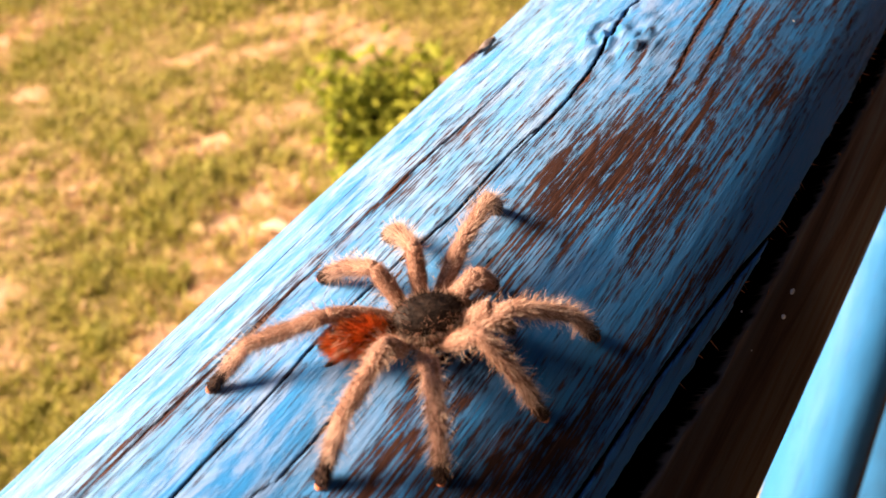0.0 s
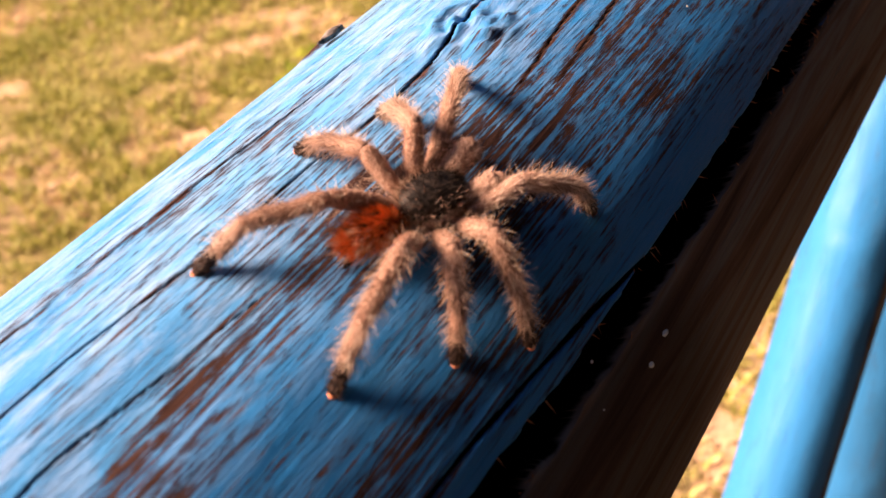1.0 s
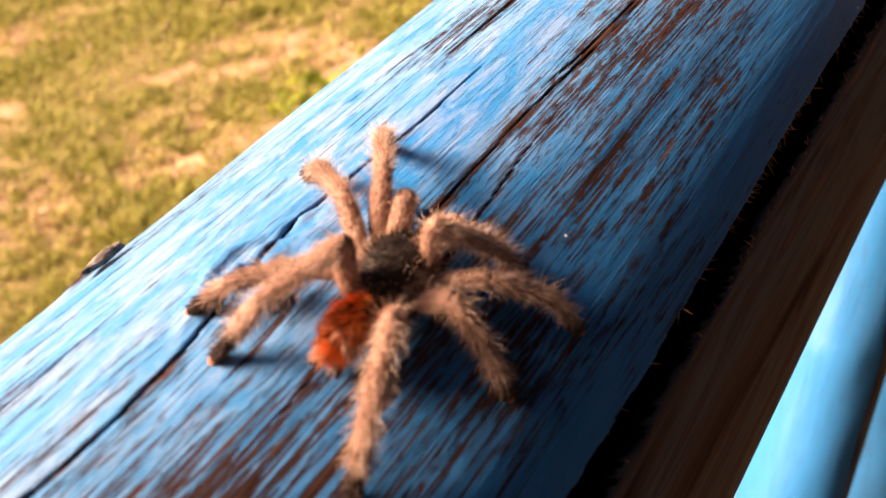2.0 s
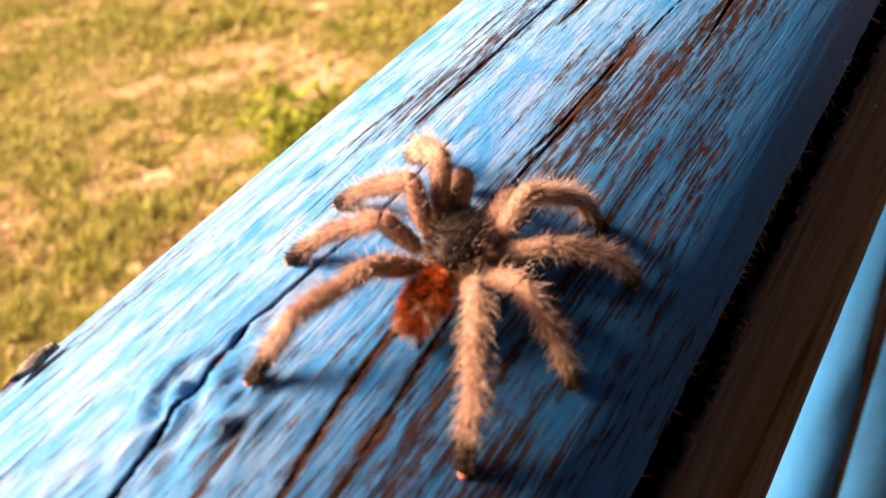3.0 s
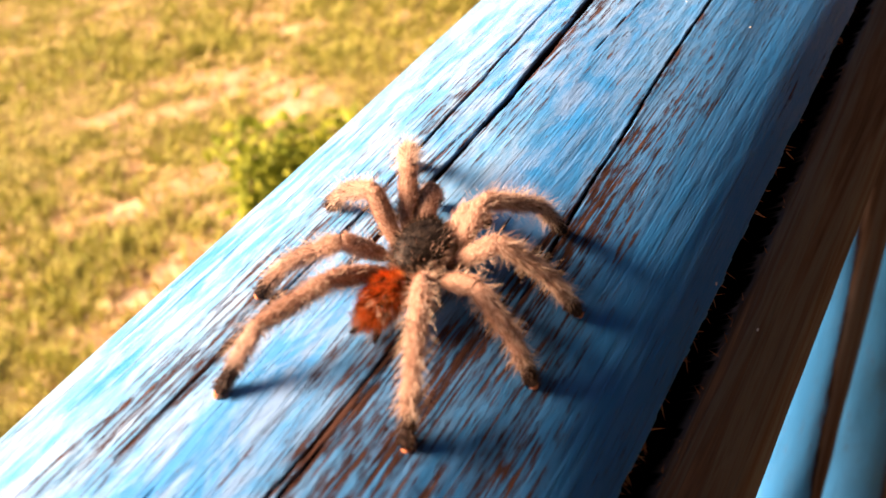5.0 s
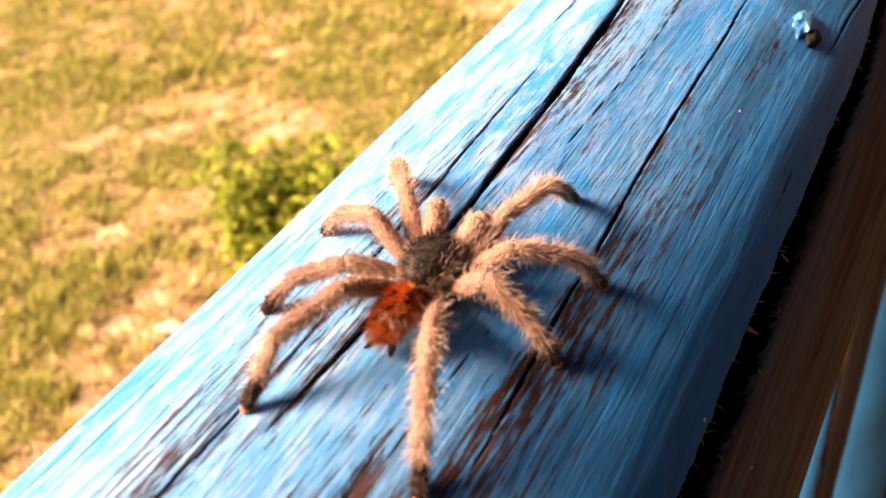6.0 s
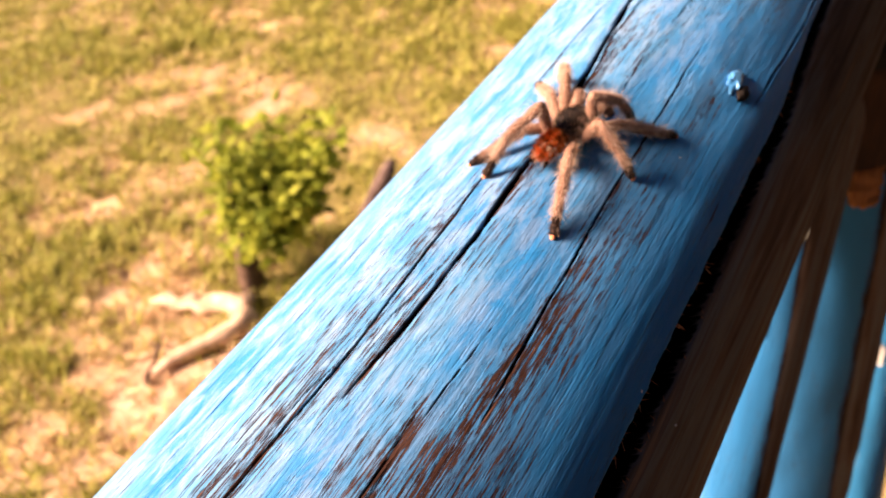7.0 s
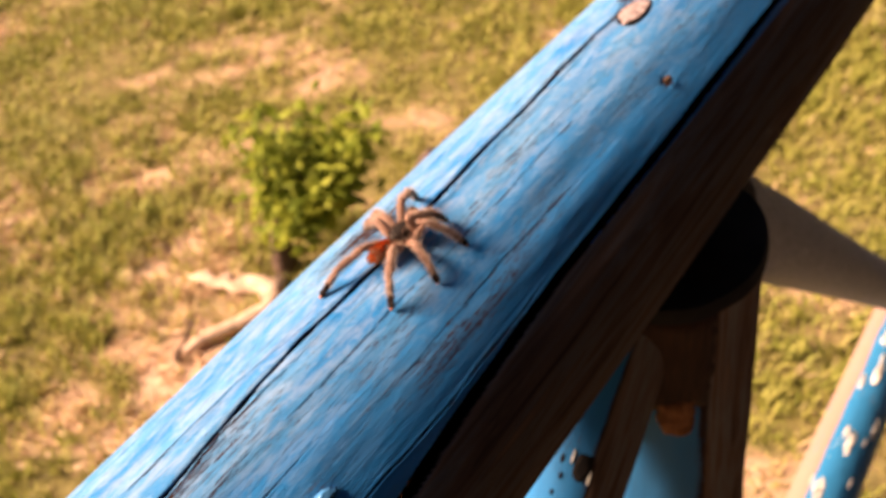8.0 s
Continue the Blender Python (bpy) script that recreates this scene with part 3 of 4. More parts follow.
bead("knot_scar", rail, SCAR, -3.7, 0.5845, (0.0064, 0.0140, 0.0008), 0.0001, "bare pinkish knot with the paint gone", 12)


def splinters():
    """Ragged rusty fibres along the lips of the wide split."""
    rng = random.Random(5)
    verts, faces = [], []
    for _ in range(230):
        y = rng.choice((rng.uniform(-60, 320), rng.gauss(100, 22), rng.gauss(150, 40)))
        th = float(along(SIDE_CRACK, np.array(y))[0])
        half = float(np.interp(y, [-300, 0, 120, 300], [3.2, 3.7, 3.6, 3.2]))
        side = rng.choice((-1, -1, 1))
        a = radians(th + side * (half + rng.uniform(-0.6, 0.3)) / (math.pi / 180 * RAIL_R * 1000))
        r = RAIL_R - rng.uniform(0.0, 0.0012)
        o = Vector((r * math.sin(a), y / 1000, Z + r * math.cos(a)))
        out = Vector((math.sin(a), 0, math.cos(a)))
        tan = Vector((math.cos(a), 0, -math.sin(a))) * -side
        d = (tan * rng.uniform(0.2, 1.0) + out * rng.uniform(-0.1, 0.6) + Vector((0, rng.uniform(-1, 1), 0))).normalized()
        length, w = rng.uniform(0.0007, 0.0030), rng.uniform(0.00007, 0.00020)
        s = d.cross(out).normalized() * w
        k = len(verts)
        verts += [o + s, o - s * 0.6 + out * w, o - s * 0.6 - out * w, o + d * length]
        faces += [(k, k + 1, k + 3), (k + 1, k + 2, k + 3), (k + 2, k, k + 3)]
    ob = link_mesh("splinter_fringe", verts, faces, SPLINTER, rail, smooth=False)
    return tagged(ob, "rusty wood fibres along the split", kind="stuff")


splinters()
BRACE_AXIS = (Vector((0.030, 0.50, Z - 0.075)) - Vector((0.0, -0.36, Z - 1.0))).normalized()


def brace_mark(name, along_m, angle, size, material, label, seed):
    """A lump on the near brace, black where it stands for a hole, at a distance down from its head and an angle about
    it.
    """
    axis = BRACE_AXIS
    east = (Vector((1, 0, 0)) - axis * axis.x).normalized()
    north = axis.cross(east)
    a = radians(angle)
    out = east * math.cos(a) + north * math.sin(a)
    at = Vector((0.030, 0.50, Z - 0.075)) - axis * along_m + out * 0.0272
    m = Matrix.Translation(at) @ Matrix((axis.cross(out), axis, out)).transposed().to_4x4()
    bm = bmesh.new()
    bmesh.ops.create_icosphere(bm, subdivisions=2, radius=1.0)
    for v in bm.verts:
        v.co += noise.noise_vector(v.co * 1.7 + Vector((seed, seed, 1))) * 0.3
        v.co = Vector((v.co.x * size[0], v.co.y * size[1], v.co.z * size[2]))
    bmesh.ops.transform(bm, matrix=m, verts=bm.verts[:])
    part(name, bm, material, brace, label)


# hole, pits and gouge are flat black lumps, their inner shade painted
brace_mark("hole", 0.070, -66, (0.0050, 0.0080, 0.0009), BLACK, "dark rot hole", 1)
brace_mark("hole_lip", 0.066, -79, (0.0008, 0.0042, 0.0014), WHITE_FLAKE, "pale splintered lip of the hole", 5)
brace_mark("hole_lip", 0.074, -56, (0.0007, 0.0045, 0.0014), WHITE_FLAKE, "pale splintered lip of the hole", 6)
brace_mark("pale_chip", 0.130, -122, (0.0050, 0.0050, 0.0012), WHITE_FLAKE, "chip showing pale primer", 2)
brace_mark("pit", 0.078, -86, (0.0012, 0.0022, 0.0010), BLACK, "small dark pit", 3)
brace_mark("pit", 0.088, -90, (0.0011, 0.0018, 0.0010), BLACK, "small dark pit", 4)
brace_mark("pit", 0.069, -90, (0.0012, 0.0030, 0.0010), BLACK, "small dark pit", 7)
brace_mark("gouge", 0.120, -84, (0.0014, 0.0110, 0.0010), BLACK, "dark lengthwise gouge", 8)
brace_mark("peeling_paint", 0.127, -74, (0.0022, 0.0070, 0.0007), PAINT_BLOB, "curl of peeling blue paint", 9)

def flakes():
    """Thin flaked patches on the lower rail."""
    axis = (LOW_B - LOW_A).normalized()
    east = (Vector((1, 0, 0)) - axis * axis.x).normalized()
    north = axis.cross(east)
    rng = random.Random(31)
    for k in range(34):
        out_angle = radians(rng.uniform(-108, -20) if k % 3 else rng.uniform(-112, -80))
        d, w = rng.uniform(0.10, 1.1), rng.uniform(0.003, 0.011)
        out = east * math.cos(out_angle) + north * math.sin(out_angle)
        m = Matrix.Translation(LOW_A + axis * d + out * 0.0390) @ Matrix((axis.cross(out), axis, out)).transposed().to_4x4()
        bm = bmesh.new()
        bmesh.ops.create_icosphere(bm, subdivisions=3, radius=1.0)
        for v in bm.verts:
            v.co += noise.noise_vector(v.co * 1.9 + Vector((k, 3 * k, 1))) * 0.8
            v.co = Vector((v.co.x * w * 0.45, v.co.y * w * 2.4, v.co.z * 0.0009))
        bmesh.ops.transform(bm, matrix=m, verts=bm.verts[:])
        part("flake", bm, WHITE_FLAKE, low_rail, "flaked patch of pale primer")


flakes()


# ---- the lawn ----
def turf(x, y):
    """How green the lawn is at the places (x, y), from 0 to 1: broad drifts broken up by clumps."""
    rng = np.random.default_rng(31)
    v = 0.24 * value_noise(rng, x / 0.75 + 100, y / 0.75 + 100) + 0.56 * value_noise(rng, x / 0.24 + 120, y / 0.24 + 90)
    v = v + 0.42 * value_noise(rng, x / 0.10 + 110, y / 0.10 + 128)
    bare = 0.40 * np.exp(-((x + 1.72) / 0.36) ** 2 - ((y - 1.02) / 0.34) ** 2)
    return np.clip(0.76 - bare + 0.44 * v, 0, 1)


def build_ground():
    near = np.concatenate([np.arange(-7, -3.5, 0.12), np.arange(-3.5, 1.6, 0.05), np.arange(1.6, 7.01, 0.12)])
    far = np.array([-400, -150, -60, -30, -18, -12, -9])
    xs = np.concatenate([far, near, -far[::-1]])
    ys = np.concatenate([far, np.arange(-7, 0.4, 0.12), np.arange(0.4, 4.5, 0.05), np.arange(4.5, 7.01, 0.12), -far[::-1]])
    rng = np.random.default_rng(8)
    X, Y = np.meshgrid(xs, ys, indexing="ij")
    h = 0.02 * value_noise(rng, X / 0.7 + 120, Y / 0.7 + 120) + 0.008 * value_noise(rng, X / 0.25 + 128, Y / 0.25 + 128)
    h = np.where((np.abs(X) < 8) & (np.abs(Y) < 8), h, 0)
    verts = np.stack([X, Y, h], -1).reshape(-1, 3)
    n, m = len(xs), len(ys)
    faces = [(i * m + j, (i + 1) * m + j, (i + 1) * m + j + 1, i * m + j + 1) for i in range(n - 1) for j in range(m - 1)]
    ob = link_mesh("ground", verts, faces, GROUND)
    a = ob.data.attributes.new("green", "FLOAT", "POINT")
    a.data.foreach_set("value", turf(X, Y).reshape(-1).astype(np.float32))
    return tagged(ob, "dry lawn of straw-coloured soil with green patches", "lawn", kind="structure")


build_ground()


def blades(name, x, y, green, height, width, lean, seed, material, label, category, lie=0.0):
    """Many small bent blades in one mesh; height is one number for each blade."""
    rng = np.random.default_rng(seed)
    n = len(x)
    a = rng.uniform(0, 2 * math.pi, n)
    h = height * rng.uniform(0.6, 1.25, n)
    w = rng.uniform(*width, n)
    l = rng.uniform(*lean, n) * h
    d, s = np.stack([np.cos(a), np.sin(a), 0 * a], -1), np.stack([-np.sin(a), np.cos(a), 0 * a], -1)
    base = np.stack([x, y, np.full(n, -0.01)], -1)
    up = np.array([0, 0, 1.0])
    z = h * (1 - lie)
    mid = base + d * (l * 0.35)[:, None] + up * (z * 0.6)[:, None]
    tip = base + d * l[:, None] + up * z[:, None]
    half = (s * w[:, None]) / 2
    verts = np.stack([base - half, base + half, mid + half * 0.8, mid - half * 0.8, tip], 1).reshape(-1, 3)
    k = np.arange(n)[:, None] * 5
    quads, tris = k + np.array([0, 1, 2, 3]), k + np.array([3, 2, 4])
    me = bpy.data.meshes.new(name)
    me.vertices.add(len(verts))
    me.vertices.foreach_set("co", verts.reshape(-1).astype(np.float32))
    loops = np.concatenate([quads, tris], 1).reshape(-1)
    me.loops.add(len(loops))
    me.loops.foreach_set("vertex_index", loops.astype(np.int32))
    starts = (np.arange(n)[:, None] * 7 + np.array([0, 4])).reshape(-1)
    me.polygons.add(2 * n)
    me.polygons.foreach_set("loop_start", starts.astype(np.int32))
    attribute = me.attributes.new("green", "FLOAT", "POINT")
    attribute.data.foreach_set("value", np.repeat(green, 5).astype(np.float32))
    me.materials.append(material)
    me.update()
    me.validate()
    return tagged(new(name, me), label, category, kind="stuff")


def build_grass():
    """Tufts, each of one tone: green ones stand taller and thicker, dried ones lie low."""
    rng = np.random.default_rng(21)
    tufts_wanted, each = 26000, 11
    x, y = rng.uniform(-5.2, 1.6, tufts_wanted), rng.uniform(0.2, 5.6, tufts_wanted)
    tone = np.clip(turf(x, y) + rng.normal(0, 0.20, tufts_wanted), 0, 1)
    keep = rng.uniform(0, 1, tufts_wanted) < 0.40 + 0.60 * tone
    x, y, tone = x[keep], y[keep], tone[keep]
    size = rng.uniform(0.7, 1.3, len(x))
    X = np.repeat(x, each) + rng.normal(0, 0.019, len(x) * each) * np.repeat(size, each)
    Y = np.repeat(y, each) + rng.normal(0, 0.019, len(x) * each) * np.repeat(size, each)
    tones = np.repeat(tone, each)
    h = (0.022 + 0.030 * tones) * np.repeat(size, each)
    return blades("grass", X, Y, tones, h, (0.004, 0.010), (0.4, 1.3), 22, GRASS, "short patchy grass tufts, half green and half dried to straw", "grass")


build_grass()
leaf_rng = np.random.default_rng(23)
LEAF_X, LEAF_Y = leaf_rng.uniform(-5.2, 1.6, 2600), leaf_rng.uniform(0.2, 5.6, 2600)
LEAF_KEEP = turf(LEAF_X, LEAF_Y) < leaf_rng.uniform(0, 1, 2600)
blades("dry_leaves", LEAF_X[LEAF_KEEP], LEAF_Y[LEAF_KEEP], np.zeros(int(LEAF_KEEP.sum())), np.full(int(LEAF_KEEP.sum()), 0.05), (0.02, 0.045), (0.9, 1.2), 24, LITTER,
       "scattered dry fallen leaves on the lawn", "fallen leaves", 0.72)


# ---- the shrub ----
def tube(points, radii, sides=10, jitter=0.0, seed=0):
    """Verts and faces of a tapering tube through the points."""
    rng = random.Random(seed)
    pts = [Vector(p) for p in points]
    verts, faces = [], []
    for i, p in enumerate(pts):
        d = (pts[min(i + 1, len(pts) - 1)] - pts[max(i - 1, 0)]).normalized()
        side = d.cross(Vector((0.3, 0.2, 1)) if abs(d.z) < 0.9 else Vector((1, 0, 0))).normalized()
        other = d.cross(side)
        for k in range(sides):
            a = 2 * math.pi * k / sides
            r = radii[i] * (1 + rng.uniform(-jitter, jitter))
            verts.append(p + side * math.cos(a) * r + other * math.sin(a) * r)
    for i in range(len(pts) - 1):
        for k in range(sides):
            q = (k + 1) % sides
            faces.append((i * sides + k, i * sides + q, (i + 1) * sides + q, (i + 1) * sides + k))
    faces.append(tuple(reversed(range(sides))))
    faces.append(tuple(range((len(pts) - 1) * sides, len(pts) * sides)))
    return verts, faces


def bend(a, b, n, wild, seed, drop=0.0):
    """A wavering line of n + 1 points from a to b."""
    rng = random.Random(seed)
    a, b = Vector(a), Vector(b)
    return [a.lerp(b, k / n) + Vector((rng.uniform(-1, 1), rng.uniform(-1, 1), rng.uniform(-0.5, 0.5))) * (wild if 0 < k < n else 0) - Vector((0, 0, drop * k / n)) for k in range(n + 1)]


def build_shrub(base):
    shrub = new("shrub")
    shrub.location = base
    tagged(shrub, "small bushy yellow-green shrub sprouting from an old stump", "shrub")
    v, f = tube([(0, 0, -0.05), (0.005, 0, 0.03), (-0.005, 0.01, 0.09), (0, 0.015, 0.15)], [0.05, 0.040, 0.034, 0.026], 12, 0.12, 3)
    link_mesh("trunk", v, f, BARK, shrub)
    rng = random.Random(12)
    limbs = []
    for k in range(14):
        a = 2 * math.pi * k / 14 + rng.uniform(-0.3, 0.3)
        reach, high = rng.uniform(0.04, 0.17), rng.uniform(0.22, 0.53)
        line = bend((0, 0.012, 0.10), (0.12 + math.cos(a) * reach, 0.19 + math.sin(a) * reach, high), 5, 0.014, k)
        limbs.append(line)
        v, f = tube(line, [0.010, 0.008, 0.006, 0.005, 0.004, 0.002], 6, 0.1, k)
        link_mesh("limb", v, f, BARK, shrub)
    verts, faces = [], []
    for _ in range(1500):
        line = rng.choice(limbs)
        p = Vector(line[2]).lerp(Vector(line[-1]), rng.random()) + Vector((rng.gauss(0, 0.040), rng.gauss(0, 0.040), rng.gauss(0, 0.034)))
        d = Vector((rng.uniform(-1, 1), rng.uniform(-1, 1), rng.uniform(-0.5, 0.9))).normalized()
        s = d.cross(Vector((rng.uniform(-0.4, 0.4), rng.uniform(-0.4, 0.4), 1))).normalized()
        n = s.cross(d)
        length, w = rng.uniform(0.036, 0.070), rng.uniform(0.013, 0.024)
        k = len(verts)
        verts += [p, p + d * length * 0.45 + s * w - n * 0.004, p + d * length * 0.45 - s * w - n * 0.004, p + d * length * 0.5 + n * 0.002, p + d * length - n * 0.006]
        faces += [(k, k + 1, k + 3), (k, k + 3, k + 2), (k + 3, k + 1, k + 4), (k + 2, k + 3, k + 4)]
    tagged(link_mesh("crown", verts, faces, BUSH_LEAF, shrub, smooth=False), "dense crown of small yellow-green leaves", kind="stuff")
    return shrub


shrub = build_shrub((-1.735, 1.525, 0.0))


def root_thing(name, line, radii, seed, label):
    v, f = tube(line, radii, 10, 0.14, seed)
    return tagged(link_mesh(name, v, f, ROOT), label, "root", group="dead roots")


root_thing("dead_root", bend((-1.66, 1.44, 0.02), (-2.00, 1.34, 0.012), 8, 0.020, 4), [0.042, 0.038, 0.029, 0.031, 0.025, 0.027, 0.021, 0.024, 0.010], 5, "pale dead root lying on the lawn by the shrub")
root_thing("dead_root", bend((-1.64, 1.40, 0.02), (-1.77, 1.10, 0.01), 7, 0.018, 9), [0.038, 0.031, 0.033, 0.025, 0.027, 0.021, 0.018, 0.010], 6, "pale dead root curving along the lawn")
twig = link_mesh("twig", *tube(bend((-1.75, 1.06, 0.012), (-1.84, 1.22, 0.03), 5, 0.012, 6), [0.010, 0.009, 0.008, 0.008, 0.006, 0.003], 7, 0.15, 4), BARK)
tagged(twig, "dark thin twig lying beside the pale roots", "twig")
stick = link_mesh("broken_stick", *tube([(-1.565, 1.90, -0.03), (-1.56, 1.94, 0.02), (-1.552, 1.985, 0.06), (-1.55, 2.035, 0.09), (-1.555, 2.09, 0.11), (-1.565, 2.13, 0.12)], [0.034, 0.036, 0.034, 0.031, 0.026, 0.014], 10, 0.10, 8), MAUVE_BARK)
tagged(stick, "short curved grey-brown stick arching out of the lawn", "stick")


# ---- unseen boards behind the camera, added to block and bounce light ----
def boards(name, at, size, across, count, label, category, material=BOARD):
    """A plain boarded sheet: boards side by side with narrow gaps, in one piece of the setting."""
    top = tagged(new(name), label, category, kind="structure")
    step = size[across] / count
    for k in range(count):
        s = list(size)
        s[across] = step - 0.006
        p = list(at)
        p[across] += (k + 0.5) * step - size[across] / 2
        bm = bmesh.new()
        bmesh.ops.create_cube(bm, size=1.0)
        bmesh.ops.transform(bm, matrix=Matrix.Translation(p) @ Matrix.Diagonal((*s, 1)), verts=bm.verts[:])
        uv = bm.loops.layers.uv.new("UVMap")
        for f in bm.faces:
            for l in f.loops:
                q = l.vert.co
                l[uv].uv = (q[across] + q[2 - across] * 0.3, q.y)
        part("board", bm, material, top)
    return top


unseen_floor = boards("floor", (1.40, 0.5, 0.60), (2.3, 10.0, 0.03), 0, 18, "unseen brown boards beside the railing, added to bounce light", "floor", BOUNCE_BOARD)
boards("wall_unseen", (2.58, 0.5, 1.60), (0.06, 10.0, 3.2), 2, 20, "unseen dark boards along the side, added to block light", "wall")
boards("ceiling", (1.32, 0.5, 3.20), (2.56, 10.0, 0.03), 0, 18, "unseen dark boards overhead, added to block skylight", "ceiling")
# stumps that hold up the added, unseen floor
for k in range(6):
    for x in (0.45, 1.45, 2.45):
        bm = bmesh.new()
        bmesh.ops.create_cube(bm, size=1.0)
        bmesh.ops.transform(bm, matrix=Matrix.Translation((x, -4.2 + 1.85 * k, 0.285)) @ Matrix.Diagonal((0.12, 0.12, 0.60, 1)), verts=bm.verts[:])
        part("stump", bm, BOARD, unseen_floor)


# ---- the spider ----
HAIR_TAN = hair_material("tan_hair", (0.0, (0.40, 0.24, 0.175)), (0.5, (0.74, 0.55, 0.455)), (1.0, (0.94, 0.80, 0.70)))
HAIR_DARK = hair_material("dark_hair", (0.0, (0.030, 0.017, 0.012)), (0.7, (0.07, 0.040, 0.026)), (1.0, (0.18, 0.115, 0.08)), translucent=0.2)
HAIR_BLACK = hair_material("black_hair", (0.0, (0.008, 0.006, 0.005)), (0.8, (0.025, 0.017, 0.012)), (1.0, (0.07, 0.045, 0.03)), translucent=0.1, gloss=0.12)
HAIR_ORANGE = hair_material("orange_hair", (0.0, (0.50, 0.10, 0.015)), (0.5, (0.82, 0.27, 0.05)), (1.0, (0.95, 0.55, 0.24)))
HAIR_GOLD = hair_material("golden_hair", (0.0, (0.72, 0.55, 0.42)), (1.0, (0.95, 0.86, 0.76)))
SKIN = plain("tan_leg_skin", (0.24, 0.14, 0.10), (0.44, 0.28, 0.21), 2200, 0.7, 0.2, 0.9, 0.0006)
SKIN_ABDOMEN = plain("dark_abdomen_skin", (0.030, 0.014, 0.009), (0.16, 0.045, 0.014), 700, 0.7, 0.2)
SHELL = plain("black_carapace", (0.007, 0.006, 0.006), (0.040, 0.030, 0.024), 800, 0.62, 0.2, 0.6)
TOE = plain("black_velvet_toe", (0.008, 0.006, 0.006), (0.035, 0.018, 0.013), 900, 0.8, 0.2)
TOE_TIP = plain("pink_toe_tip", (0.50, 0.17, 0.08), (0.72, 0.32, 0.18), 900, 0.7, 0.2)
MM = 0.001


def lathe(profile, sides=14, squash=1.0):
    """A round body about +z from (height, radius) pairs in mm."""
    verts, faces = [], []
    for z, r in profile:
        for k in range(sides):
            a = 2 * math.pi * k / sides
            verts.append(Vector((math.cos(a) * r * squash, math.sin(a) * r, z)) * MM)
    for i in range(len(profile) - 1):
        for k in range(sides):
            q = (k + 1) % sides
            faces.append((i * sides + k, i * sides + q, (i + 1) * sides + q, (i + 1) * sides + k))
    faces += [tuple(reversed(range(sides))), tuple(range((len(profile) - 1) * sides, len(profile) * sides))]
    return verts, faces


def hairs(parent, places, length, thick, material, lean, seed, label="fine standing hair"):
    """Tapering hairs: places are (root, outward normal, way along the limb) in mm."""
    rng = random.Random(seed)
    verts, faces = [], []
    for p, n, t in places:
        d = (n * rng.uniform(0.6, 1.0) + t * rng.uniform(*lean) + Vector((rng.gauss(0, 0.22), rng.gauss(0, 0.22), rng.gauss(0, 0.22)))).normalized()
        s = d.cross(Vector((0.31, 0.77, 0.2))).normalized()
        o = d.cross(s)
        l, w = rng.uniform(*length), rng.uniform(*thick)
        sag = t * (0.18 * l)
        k = len(verts)
        for c, m in ((p - n * 0.1, 1.0), (p + d * (l * 0.55), 0.75)):
            verts += [(c + s * w * m) * MM, (c + (o * 0.87 - s * 0.5) * w * m) * MM, (c - (o * 0.87 + s * 0.5) * w * m) * MM]
        verts.append((p + d * l + sag) * MM)
        for a, b in ((0, 1), (1, 2), (2, 0)):
            faces += [(k + a, k + b, k + 3 + b, k + 3 + a), (k + 3 + a, k + 3 + b, k + 6)]
    return tagged(link_mesh("hair", verts, faces, material, parent, smooth=False), label, kind="stuff")


def tufts(parent, centres, each, length, material, lean, seed, label):
    """Hairs that lean together at their tips, tuft by tuft."""
    rng = random.Random(seed)
    verts, faces = [], []
    for p, n, t in centres:
        d = (n * rng.uniform(0.6, 1.0) + t * rng.uniform(*lean) + Vector((rng.gauss(0, 0.25), rng.gauss(0, 0.25), rng.gauss(0, 0.2)))).normalized()
        s = d.cross(Vector((0.31, 0.77, 0.2))).normalized()
        o = d.cross(s)
        l = rng.uniform(*length)
        for _ in range(each):
            a, q = rng.uniform(0, 6.283), rng.uniform(0, 0.9)
            root = p - n * 0.25 + (s * math.cos(a) + o * math.sin(a)) * q
            tip = p + d * (l * rng.uniform(0.7, 1.1)) + (s * math.cos(a) + o * math.sin(a)) * (q * 0.75)
            w = rng.uniform(0.025, 0.06)
            k = len(verts)
            verts += [(root + s * w) * MM, (root + (o * 0.87 - s * 0.5) * w) * MM, (root - (o * 0.87 + s * 0.5) * w) * MM, tip * MM]
            faces += [(k, k + 1, k + 3), (k + 1, k + 2, k + 3), (k + 2, k, k + 3)]
    return tagged(link_mesh("hair_tuft", verts, faces, material, parent, smooth=False), label, kind="stuff")


def limb_places(profile, count, seed, low=0.0, high=1.0):
    rng = random.Random(seed)
    zs, rs = [p[0] for p in profile], [p[1] for p in profile]
    got = []
    for _ in range(count):
        z = zs[0] + (zs[-1] - zs[0]) * rng.uniform(low, high)
        r = float(np.interp(z, zs, rs))
        a = rng.uniform(0, 2 * math.pi)
        n = Vector((math.cos(a), math.sin(a), 0))
        got.append((n * r + Vector((0, 0, z)), n, Vector((0, 0, 1))))
    return got


FEMUR, TIBIA, METATARSUS = 11.5, 13.0, 12.2
FEMUR_SHAPE = [(-0.8, 0.6), (0, 0.95), (1.5, 1.2), (5, 1.50), (9, 1.48), (11, 1.26), (11.9, 0.95)]
TIBIA_SHAPE = [(-0.7, 0.75), (0, 1.15), (2.0, 1.36), (4.2, 1.20), (5.2, 1.12), (7.5, 1.26), (11, 1.12), (12.6, 0.94), (13.4, 0.74)]
